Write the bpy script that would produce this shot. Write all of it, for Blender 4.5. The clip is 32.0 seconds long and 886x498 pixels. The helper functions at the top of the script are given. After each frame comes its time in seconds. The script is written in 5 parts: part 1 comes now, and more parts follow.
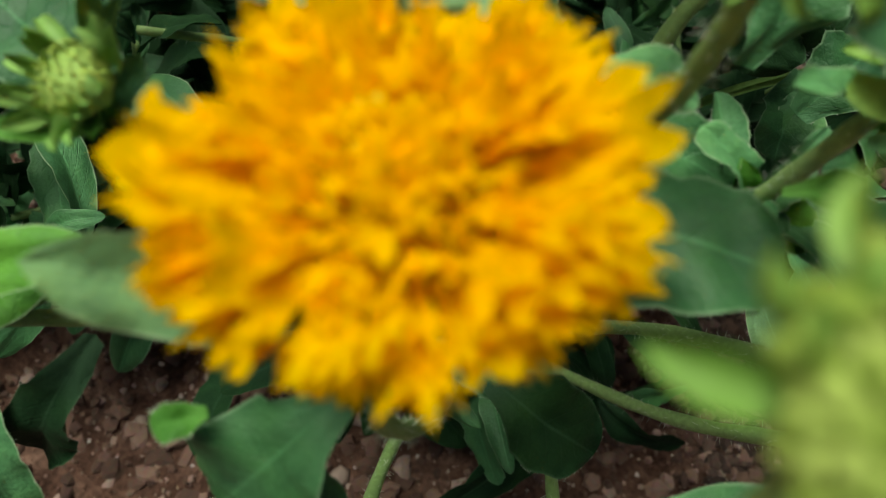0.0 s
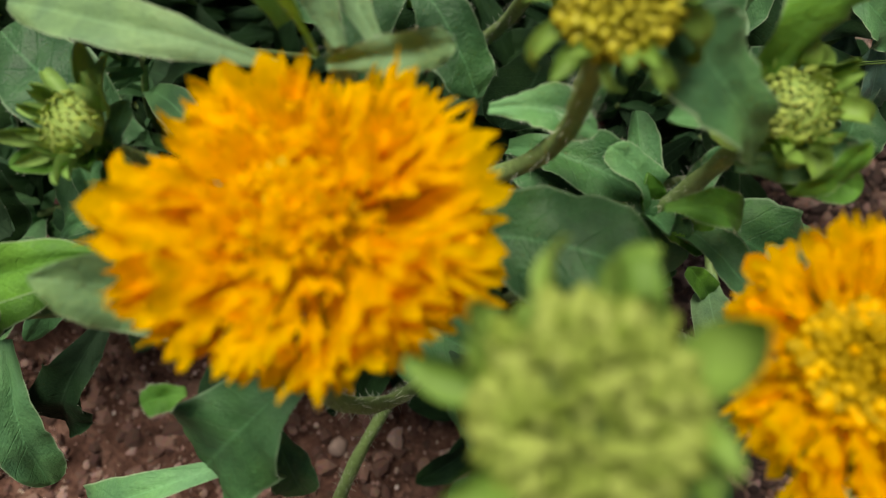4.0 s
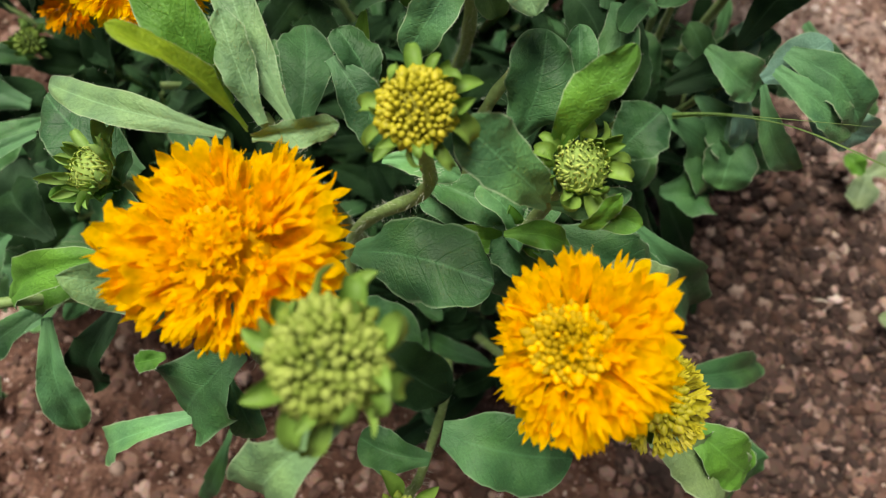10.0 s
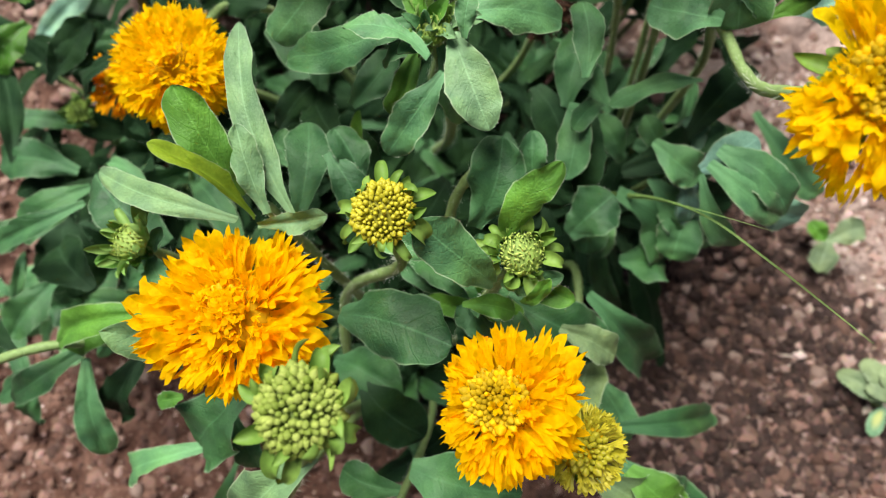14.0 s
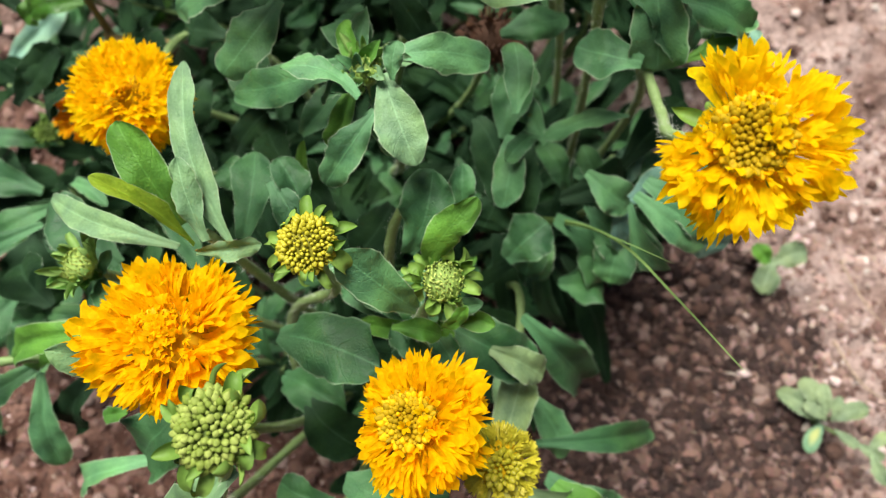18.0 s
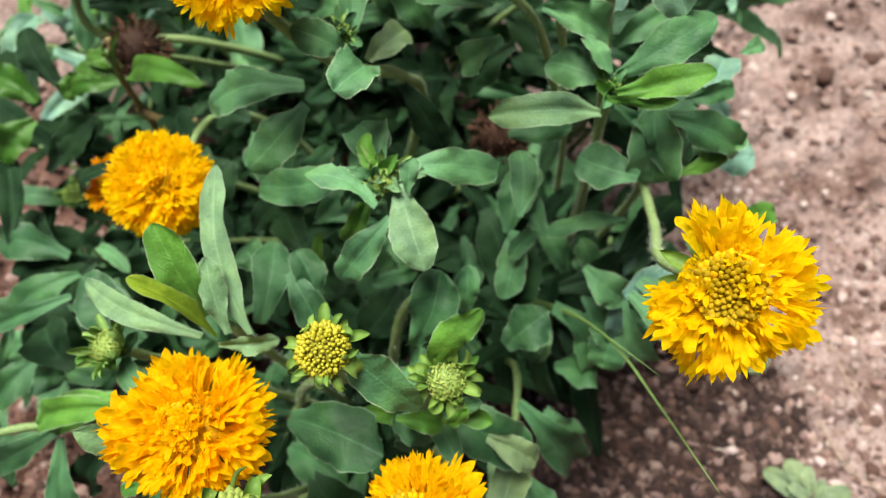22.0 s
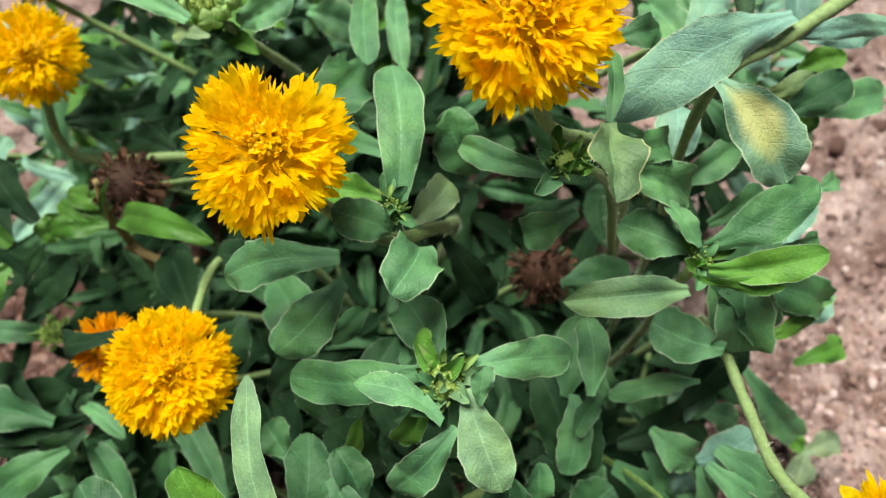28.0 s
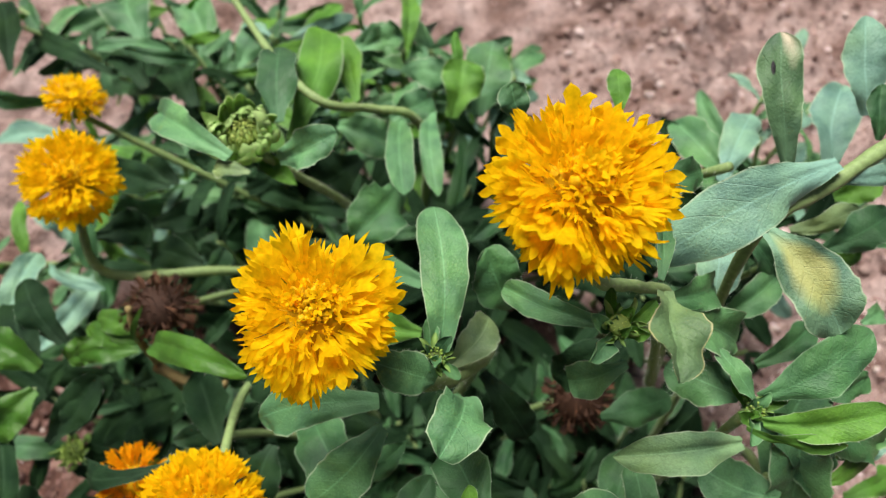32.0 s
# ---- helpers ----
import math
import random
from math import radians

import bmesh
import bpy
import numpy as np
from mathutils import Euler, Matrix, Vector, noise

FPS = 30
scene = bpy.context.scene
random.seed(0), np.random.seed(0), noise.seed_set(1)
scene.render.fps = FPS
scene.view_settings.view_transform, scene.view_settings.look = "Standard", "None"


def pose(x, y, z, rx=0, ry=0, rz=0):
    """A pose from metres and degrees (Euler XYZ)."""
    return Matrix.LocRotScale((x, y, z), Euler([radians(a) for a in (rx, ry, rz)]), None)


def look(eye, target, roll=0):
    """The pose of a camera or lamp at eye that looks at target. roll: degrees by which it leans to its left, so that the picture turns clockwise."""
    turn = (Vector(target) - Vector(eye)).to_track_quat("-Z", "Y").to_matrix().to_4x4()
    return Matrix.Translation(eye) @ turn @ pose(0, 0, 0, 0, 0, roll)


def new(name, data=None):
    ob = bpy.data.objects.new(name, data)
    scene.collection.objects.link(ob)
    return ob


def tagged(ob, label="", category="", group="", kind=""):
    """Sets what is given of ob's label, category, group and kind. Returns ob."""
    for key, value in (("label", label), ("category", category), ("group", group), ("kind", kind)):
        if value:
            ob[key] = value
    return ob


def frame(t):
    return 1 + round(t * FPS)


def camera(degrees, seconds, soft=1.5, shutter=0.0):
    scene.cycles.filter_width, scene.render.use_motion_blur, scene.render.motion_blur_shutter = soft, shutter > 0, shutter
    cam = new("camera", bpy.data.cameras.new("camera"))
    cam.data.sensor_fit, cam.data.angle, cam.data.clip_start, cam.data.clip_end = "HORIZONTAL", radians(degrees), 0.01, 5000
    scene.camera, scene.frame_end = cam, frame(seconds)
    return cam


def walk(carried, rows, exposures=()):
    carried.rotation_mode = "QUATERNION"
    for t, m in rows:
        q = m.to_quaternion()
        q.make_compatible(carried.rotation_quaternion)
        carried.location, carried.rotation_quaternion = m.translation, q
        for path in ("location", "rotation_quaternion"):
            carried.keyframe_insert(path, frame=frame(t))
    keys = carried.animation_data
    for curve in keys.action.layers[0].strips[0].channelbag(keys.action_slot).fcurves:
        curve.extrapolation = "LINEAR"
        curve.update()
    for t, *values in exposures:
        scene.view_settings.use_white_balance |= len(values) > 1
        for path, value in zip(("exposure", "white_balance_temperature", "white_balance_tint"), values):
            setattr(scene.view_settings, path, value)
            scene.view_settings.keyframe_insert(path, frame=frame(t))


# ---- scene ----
cam = camera(64.88, 32.0, soft=1.05)
walk(cam, [
    (0.0, pose(-0.0014, -0.0244, 0.2946, 17.10, -3.43, -0.63)),
    (1.0, pose(0.0024, -0.0223, 0.3026, 16.78, -3.09, -0.77)),
    (2.0, pose(0.0063, -0.0241, 0.3113, 16.85, -2.41, -1.60)),
    (2.5, pose(0.0094, -0.0248, 0.3132, 16.74, -2.26, -1.40)),
    (4.5, pose(0.0165, -0.0248, 0.3191, 14.72, -0.49, -0.13)),
    (5.0, pose(0.0198, -0.0261, 0.3226, 15.08, 0.02, -0.12)),
    (5.5, pose(0.0214, -0.0268, 0.3260, 14.82, 0.11, -0.28)),
    (6.0, pose(0.0235, -0.0283, 0.3289, 14.90, 0.69, 0.02)),
    (6.5, pose(0.0262, -0.0291, 0.3356, 14.79, 0.64, 0.31)),
    (7.0, pose(0.0294, -0.0285, 0.3420, 15.24, 0.15, 0.10)),
    (7.5, pose(0.0328, -0.0294, 0.3465, 15.34, 0.39, 0.05)),
    (8.0, pose(0.0352, -0.0316, 0.3490, 15.01, 0.27, 0.09)),
    (8.5, pose(0.0389, -0.0317, 0.3535, 14.80, 0.79, 0.42)),
    (9.0, pose(0.0418, -0.0316, 0.3580, 14.79, 1.40, 0.99)),
    (9.5, pose(0.0429, -0.0323, 0.3603, 14.47, 1.67, 1.47)),
    (10.0, pose(0.0478, -0.0327, 0.3657, 14.46, 1.91, 1.63)),
    (10.5, pose(0.0509, -0.0339, 0.3712, 14.48, 2.49, 1.75)),
    (11.0, pose(0.0517, -0.0354, 0.3784, 14.75, 3.08, 2.14)),
    (11.5, pose(0.0527, -0.0363, 0.3850, 15.08, 3.63, 2.62)),
    (12.0, pose(0.0543, -0.0365, 0.3907, 15.26, 4.31, 3.13)),
    (12.5, pose(0.0559, -0.0360, 0.3948, 15.96, 4.69, 3.48)),
    (13.0, pose(0.0583, -0.0350, 0.3971, 16.43, 4.26, 3.56)),
    (13.5, pose(0.0616, -0.0325, 0.4010, 16.93, 3.62, 3.54)),
    (15.5, pose(0.0704, -0.0302, 0.4080, 17.32, 2.90, 3.73)),
    (16.0, pose(0.0719, -0.0309, 0.4101, 17.50, 2.65, 3.86)),
    (16.5, pose(0.0744, -0.0301, 0.4120, 17.73, 2.42, 3.77)),
    (17.0, pose(0.0784, -0.0299, 0.4126, 17.74, 2.14, 3.60)),
    (17.5, pose(0.0816, -0.0292, 0.4141, 17.81, 2.13, 3.61)),
    (18.0, pose(0.0845, -0.0286, 0.4177, 17.89, 2.41, 3.92)),
    (18.5, pose(0.0860, -0.0278, 0.4205, 18.01, 2.43, 4.37)),
    (19.0, pose(0.0883, -0.0258, 0.4245, 18.49, 2.37, 4.65)),
    (19.5, pose(0.0902, -0.0254, 0.4280, 18.79, 2.12, 4.92)),
    (20.0, pose(0.0897, -0.0239, 0.4303, 19.04, 1.99, 5.30)),
    (20.5, pose(0.0875, -0.0211, 0.4334, 19.34, 2.07, 5.57)),
    (21.0, pose(0.0843, -0.0175, 0.4361, 19.81, 1.92, 5.78)),
    (21.5, pose(0.0833, -0.0150, 0.4390, 20.16, 1.82, 6.01)),
    (22.0, pose(0.0820, -0.0119, 0.4416, 20.38, 1.67, 6.23)),
    (22.5, pose(0.0791, -0.0080, 0.4437, 20.46, 1.81, 6.44)),
    (23.0, pose(0.0755, -0.0046, 0.4467, 20.21, 1.89, 6.69)),
    (23.5, pose(0.0725, -0.0011, 0.4490, 20.07, 1.99, 6.70)),
    (24.0, pose(0.0691, 0.0016, 0.4491, 19.88, 1.93, 6.65)),
    (24.5, pose(0.0650, 0.0062, 0.4471, 19.76, 1.66, 6.30)),
    (26.5, pose(0.0504, 0.0323, 0.4420, 19.47, 0.61, 4.50)),
    (27.0, pose(0.0489, 0.0405, 0.4414, 20.51, 0.23, 3.88)),
    (27.5, pose(0.0472, 0.0464, 0.4358, 20.95, -0.32, 3.49)),
    (28.0, pose(0.0441, 0.0511, 0.4305, 21.44, -0.47, 3.29)),
    (28.5, pose(0.0419, 0.0546, 0.4299, 22.32, -0.66, 3.67)),
    (29.0, pose(0.0414, 0.0566, 0.4357, 24.28, -0.81, 4.37)),
    (29.5, pose(0.0403, 0.0587, 0.4397, 25.37, -1.02, 4.68)),
    (30.0, pose(0.0391, 0.0606, 0.4405, 25.77, -0.96, 4.68)),
    (30.5, pose(0.0371, 0.0644, 0.4420, 26.21, -0.86, 4.55)),
    (31.0, pose(0.0367, 0.0680, 0.4412, 26.40, -1.04, 4.30)),
    (31.5, pose(0.0352, 0.0712, 0.4397, 26.76, -1.13, 3.97)),
    (32.0, pose(0.0316, 0.0747, 0.4374, 26.64, 0.01, 3.60)),
], [
    (0.0, 0.2, 6750, -6),
    (2.0, 0.15, 7250, 4),
    (3.0, 0.08, 7250, 10),
    (5.0, 0.03, 7100, 12),
    (6.0, 0.02, 7150, 12),
    (9.0, 0.25, 7200, 10),
    (11.0, 0.47, 6900, 10),
    (13.0, 0.64, 6600, 11),
    (19.0, 0.70, 6500, 12),
    (26.5, 0.68, 6500, 10),
    (28.0, 0.62, 6500, 10),
    (30.0, 0.53, 6500, 14),
    (31.0, 0.49, 6500, 16),
    (32.0, 0.44, 6500, 18),
])
# -- light --
cam.data.dof.use_dof = True
cam.data.dof.focus_distance = 0.178
cam.data.dof.aperture_fstop = 13.0

world = bpy.data.worlds.new("overcast_sky")
scene.world = world
world.use_nodes = True
wn, wl = world.node_tree.nodes, world.node_tree.links
sky = wn.new("ShaderNodeTexSky")
sky.sky_type = "NISHITA"
sky.sun_disc = False
sky.sun_elevation, sky.sun_rotation = radians(67), radians(-31)
sky.dust_density, sky.air_density, sky.ozone_density = 5.0, 0.6, 0.2
wl.new(sky.outputs["Color"], wn["Background"].inputs["Color"])
wn["Background"].inputs["Strength"].default_value = 0.030

sun_data = bpy.data.lights.new("sun", "SUN")
sun_data.energy, sun_data.angle, sun_data.color = 4.9, radians(36), (1.0, 0.96, 0.90)
sun = new("sun", sun_data)
sun.matrix_world = look((-0.45, 0.85, 2.07), (0, 0.1, 0))

rng = random.Random(7)


# -- materials --
def material(name):
    mat = bpy.data.materials.new(name)
    mat.use_nodes = True
    nt = mat.node_tree
    return mat, nt.nodes, nt.links, nt.nodes["Principled BSDF"]


def ramp(nodes, stops):
    r = nodes.new("ShaderNodeValToRGB")
    el = r.color_ramp.elements
    while len(el) < len(stops):
        el.new(0.5)
    for e, (p, c) in zip(el, stops):
        e.position, e.color = p, (*c, 1)
    return r


def noise_node(nodes, links, scale, detail=3.0, coord=None):
    n = nodes.new("ShaderNodeTexNoise")
    n.inputs["Scale"].default_value, n.inputs["Detail"].default_value = scale, detail
    if coord is None:
        g = nodes.new("ShaderNodeNewGeometry")
        coord = g.outputs["Position"]
    links.new(coord, n.inputs["Vector"])
    return n


def mix_rgb(nodes, links, fac, a, b, blend="MIX"):
    m = nodes.new("ShaderNodeMix")
    m.data_type, m.blend_type = "RGBA", blend
    for key, val in ((0, fac), (6, a), (7, b)):
        if isinstance(val, bpy.types.NodeSocket):
            links.new(val, m.inputs[key])
        elif key == 0:
            m.inputs[0].default_value = val
        else:
            m.inputs[key].default_value = (*val, 1)
    return m.outputs[2]


def math_node(nodes, links, op, a, b=None):
    m = nodes.new("ShaderNodeMath")
    m.operation = op
    for i, v in enumerate((a, b)):
        if v is None:
            continue
        if isinstance(v, bpy.types.NodeSocket):
            links.new(v, m.inputs[i])
        else:
            m.inputs[i].default_value = v
    return m.outputs[0]


def leaf_material(name, low, high, under=0.08, rough=0.58, margin=(0.42, 0.54, 0.34), patch=None, spot=(0.52, 0.5), size=0.25, bite=None, gloss=0.36):
    """A downy leaf: paler midrib and margin, side veins as relief, mottling at two scales."""
    mat, nodes, links, bsdf = material(name)
    info = nodes.new("ShaderNodeObjectInfo")
    uv = nodes.new("ShaderNodeUVMap")
    sep = nodes.new("ShaderNodeSeparateXYZ")
    links.new(uv.outputs["UV"], sep.inputs[0])
    base = mix_rgb(nodes, links, info.outputs["Random"], low, high)
    wash = noise_node(nodes, links, 38.0, 2.0)
    tinge = ramp(nodes, [(0.45, (0.0, 0.0, 0.0)), (0.75, (0.42, 0.42, 0.42))])
    links.new(wash.outputs["Fac"], tinge.inputs[0])
    base = mix_rgb(nodes, links, tinge.outputs[0], base, (high[0] * 1.25, high[1] * 1.12, high[2] * 0.6))
    mott = noise_node(nodes, links, 90.0, 5.0)
    fine = noise_node(nodes, links, 1400.0, 2.0)
    m1 = ramp(nodes, [(0.3, (0.62, 0.67, 0.70)), (0.72, (1.36, 1.28, 1.12))])
    links.new(mott.outputs["Fac"], m1.inputs[0])
    base = mix_rgb(nodes, links, 1.0, base, m1.outputs[0], "MULTIPLY")
    m2 = ramp(nodes, [(0.35, (0.90, 0.91, 0.91)), (0.72, (1.14, 1.13, 1.13))])
    links.new(fine.outputs["Fac"], m2.inputs[0])
    base = mix_rgb(nodes, links, 1.0, base, m2.outputs[0], "MULTIPLY")
    # across: 0 at one margin, 0.5 midrib, 1 at the other margin
    off = math_node(nodes, links, "ABSOLUTE", math_node(nodes, links, "SUBTRACT", sep.outputs[1], 0.5))
    rib = ramp(nodes, [(0.0, (0.38, 0.38, 0.38)), (0.03, (0.0, 0.0, 0.0))])
    links.new(off, rib.inputs[0])
    edge = ramp(nodes, [(0.468, (0.0, 0.0, 0.0)), (0.490, (0.6, 0.6, 0.6))])
    links.new(off, edge.inputs[0])
    base = mix_rgb(nodes, links, rib.outputs[0], base, tuple(min(1, c * 1.7 + 0.02) for c in high))
    base = mix_rgb(nodes, links, edge.outputs[0], base, margin)
    foot = ramp(nodes, [(0.0, (0.55, 0.55, 0.55)), (0.35, (0.0, 0.0, 0.0))])
    links.new(sep.outputs[0], foot.inputs[0])
    base = mix_rgb(nodes, links, foot.outputs[0], base, tuple(min(1, c * 1.5 + 0.03) for c in high))
    # side veins run forward from the midrib
    vein_at = math_node(nodes, links, "SUBTRACT", sep.outputs[0], math_node(nodes, links, "MULTIPLY", off, 0.45))
    wave = math_node(nodes, links, "ABSOLUTE", math_node(nodes, links, "SINE", math_node(nodes, links, "MULTIPLY", vein_at, 24.0)))
    vein = ramp(nodes, [(0.0, (1, 1, 1)), (0.14, (0, 0, 0))])
    links.new(wave, vein.inputs[0])
    base = mix_rgb(nodes, links, math_node(nodes, links, "MULTIPLY", vein.outputs[0], 0.08), base, tuple(c * 1.5 for c in high))
    # the fine net between the side veins
    grid = nodes.new("ShaderNodeVectorMath")
    grid.operation = "MULTIPLY"
    links.new(uv.outputs["UV"], grid.inputs[0])
    grid.inputs[1].default_value = (26.0, 9.0, 1.0)
    bent = nodes.new("ShaderNodeVectorMath")
    bent.operation = "ADD"
    links.new(grid.outputs[0], bent.inputs[0])
    links.new(math_node(nodes, links, "MULTIPLY", off, -9.0), bent.inputs[1])
    net = nodes.new("ShaderNodeTexVoronoi")
    net.feature = "DISTANCE_TO_EDGE"
    net.inputs["Scale"].default_value = 1.0
    links.new(bent.outputs[0], net.inputs["Vector"])
    mesh_line = ramp(nodes, [(0.0, (1, 1, 1)), (0.16, (0, 0, 0))])
    links.new(net.outputs["Distance"], mesh_line.inputs[0])
    base = mix_rgb(nodes, links, math_node(nodes, links, "MULTIPLY", mesh_line.outputs[0], 0.05), base, tuple(c * 0.55 for c in low))
    if patch:
        blot = noise_node(nodes, links, 60.0, 3.0)
        d = nodes.new("ShaderNodeVectorMath")
        d.operation = "DISTANCE"
        links.new(uv.outputs["UV"], d.inputs[0])
        d.inputs[1].default_value = (*spot, 0.0)
        far = math_node(nodes, links, "ADD", d.outputs["Value"], math_node(nodes, links, "MULTIPLY", blot.outputs["Fac"], 0.35))
        pr = ramp(nodes, [(size, (0.75, 0.75, 0.75)), (size + 0.2, (0, 0, 0))])
        links.new(far, pr.inputs[0])
        base = mix_rgb(nodes, links, pr.outputs[0], base, patch)
    if bite:
        gap = nodes.new("ShaderNodeVectorMath")
        gap.operation = "DISTANCE"
        links.new(uv.outputs["UV"], gap.inputs[0])
        gap.inputs[1].default_value = (*bite, 0.0)
        rot = ramp(nodes, [(0.045, (1, 1, 1)), (0.06, (0, 0, 0))])
        links.new(gap.outputs["Value"], rot.inputs[0])
        base = mix_rgb(nodes, links, rot.outputs[0], base, (0.012, 0.012, 0.012))
    links.new(base, bsdf.inputs["Base Color"])
    bsdf.inputs["Roughness"].default_value = rough
    bsdf.inputs["Specular IOR Level"].default_value = gloss
    h = math_node(nodes, links, "ADD", math_node(nodes, links, "MULTIPLY", fine.outputs["Fac"], 0.5), math_node(nodes, links, "MULTIPLY", mott.outputs["Fac"], 2.2))
    h = math_node(nodes, links, "SUBTRACT", h, math_node(nodes, links, "MULTIPLY", vein.outputs[0], 0.3))
    h = math_node(nodes, links, "SUBTRACT", h, math_node(nodes, links, "MULTIPLY", mesh_line.outputs[0], 0.07))
    bump = nodes.new("ShaderNodeBump")
    bump.inputs["Strength"].default_value, bump.inputs["Distance"].default_value = 0.5, 0.0010
    links.new(h, bump.inputs["Height"])
    links.new(bump.outputs[0], bsdf.inputs["Normal"])
    tr = nodes.new("ShaderNodeBsdfTranslucent")
    links.new(mix_rgb(nodes, links, 0.5, base, (0.25, 0.45, 0.06)), tr.inputs["Color"])
    mix = nodes.new("ShaderNodeMixShader")
    mix.inputs[0].default_value = under
    links.new(bsdf.outputs[0], mix.inputs[1])
    links.new(tr.outputs[0], mix.inputs[2])
    links.new(mix.outputs[0], nodes["Material Output"].inputs["Surface"])
    return mat


LEAF = {
    "grey": leaf_material("downy_grey_green_leaf", (0.053, 0.161, 0.066), (0.105, 0.280, 0.118)),
    "silver": leaf_material("pale_downy_leaf", (0.150, 0.300, 0.138), (0.185, 0.345, 0.170), 0.15),
    "blue": leaf_material("glaucous_leaf", (0.140, 0.305, 0.230), (0.172, 0.350, 0.268)),
    "green": leaf_material("fresh_green_leaf", (0.082, 0.260, 0.032), (0.115, 0.305, 0.045), 0.28),
    "yellow": leaf_material("young_yellow_green_leaf", (0.300, 0.470, 0.030), (0.330, 0.500, 0.040), 0.55),
    # deep green, toned down further to carry painted shade on lower leaves
    "dark": leaf_material("deep_green_shaded_leaf", (0.025, 0.090, 0.034), (0.054, 0.170, 0.063), margin=(0.20, 0.32, 0.18)),
    # near-black copy of the leaf: shade inside the plants is put into its colour
    "low": leaf_material("shaded_lower_leaf", (0.008, 0.027, 0.011), (0.017, 0.051, 0.020), 0.02, 0.75, (0.05, 0.10, 0.05), gloss=0.10),
    "pale": leaf_material("fading_leaf", (0.150, 0.255, 0.110), (0.185, 0.290, 0.135)),
    "patch": leaf_material("leaf_with_yellow_blotch", (0.110, 0.235, 0.150), (0.110, 0.235, 0.150), patch=(0.42, 0.44, 0.14), spot=(0.45, 0.5), size=0.36),
    "scorched": leaf_material("leaf_with_bleached_tip", (0.075, 0.170, 0.085), (0.080, 0.180, 0.090), patch=(0.60, 0.52, 0.36), spot=(1.0, 0.75), size=0.27, bite=(0.74, 0.32)),
    "dying": leaf_material("olive_leaf_with_yellow_margin", (0.095, 0.185, 0.075), (0.110, 0.205, 0.085), margin=(0.62, 0.56, 0.26)),
    "dusty": leaf_material("dusty_seedling_leaf", (0.140, 0.215, 0.115), (0.190, 0.270, 0.150)),
    "shiny": leaf_material("smooth_bright_leaf", (0.045, 0.150, 0.018), (0.065, 0.185, 0.026), 0.2, 0.36, (0.10, 0.25, 0.04)),
}


def plain_material(name, low, high, rough=0.6, scale=300.0, bump=0.0004, translucent=0.0, spec=0.35):
    mat, nodes, links, bsdf = material(name)
    info = nodes.new("ShaderNodeObjectInfo")
    n = noise_node(nodes, links, scale, 4.0)
    r = ramp(nodes, [(0.3, (0.8, 0.8, 0.8)), (0.7, (1.15, 1.15, 1.15))])
    links.new(n.outputs["Fac"], r.inputs[0])
    c = mix_rgb(nodes, links, 1.0, mix_rgb(nodes, links, info.outputs["Random"], low, high), r.outputs[0], "MULTIPLY")
    links.new(c, bsdf.inputs["Base Color"])
    bsdf.inputs["Roughness"].default_value = rough
    bsdf.inputs["Specular IOR Level"].default_value = spec
    b = nodes.new("ShaderNodeBump")
    b.inputs["Strength"].default_value, b.inputs["Distance"].default_value = 0.5, bump
    links.new(n.outputs["Fac"], b.inputs["Height"])
    links.new(b.outputs[0], bsdf.inputs["Normal"])
    if translucent:
        tr = nodes.new("ShaderNodeBsdfTranslucent")
        links.new(c, tr.inputs["Color"])
        mix = nodes.new("ShaderNodeMixShader")
        mix.inputs[0].default_value = translucent
        links.new(bsdf.outputs[0], mix.inputs[1])
        links.new(tr.outputs[0], mix.inputs[2])
        links.new(mix.outputs[0], nodes["Material Output"].inputs["Surface"])
    return mat


PETAL = plain_material("golden_petal", (0.95, 0.58, 0.001), (0.96, 0.67, 0.002), 0.6, 500.0, 0.0002, 0.66, 0.04)
PETAL_DEEP = plain_material("orange_petal", (0.90, 0.40, 0.003), (0.94, 0.48, 0.004), 0.6, 500.0, 0.0002, 0.64, 0.04)
PETAL_LEMON = plain_material("lemon_petal", (0.95, 0.64, 0.001), (0.96, 0.73, 0.004), 0.6, 500.0, 0.0002, 0.64, 0.04)
KNOB_GOLD = plain_material("olive_gold_floret_bud", (0.62, 0.40, 0.005), (0.78, 0.50, 0.008), 0.6, 900.0, 0.0002, 0.2, 0.12)
KNOB_OLIVE = plain_material("dull_olive_floret_bud", (0.34, 0.230, 0.005), (0.50, 0.330, 0.006), 0.6, 900.0, 0.0002, 0.15, 0.12)
KNOB_LEMON = plain_material("yellow_green_floret_bud", (0.390, 0.370, 0.018), (0.520, 0.470, 0.030), 0.5, 900.0, 0.0002, 0.1)
KNOB_GREEN = plain_material("pale_green_floret_bud", (0.17, 0.245, 0.035), (0.34, 0.42, 0.10), 0.6, 900.0, 0.0002, 0.1, 0.15)
KNOB_DEEP = plain_material("green_floret_bud", (0.20, 0.34, 0.05), (0.28, 0.42, 0.08), 0.55, 900.0, 0.0002, 0.1)
KNOB_AMBER = plain_material("amber_floret_bud", (0.84, 0.46, 0.003), (0.92, 0.55, 0.005), 0.6, 900.0, 0.0002, 0.3, 0.12)
KNOB_HAIRY = plain_material("yellow_green_downy_floret", (0.34, 0.46, 0.09), (0.44, 0.55, 0.15), 0.7, 900.0, 0.0002, 0.1, 0.12)
CORE = plain_material("head_core", (0.50, 0.31, 0.006), (0.58, 0.37, 0.008), 0.8, spec=0.06)
CORE_GREEN = plain_material("bud_core", (0.075, 0.125, 0.020), (0.10, 0.155, 0.028), 0.7)
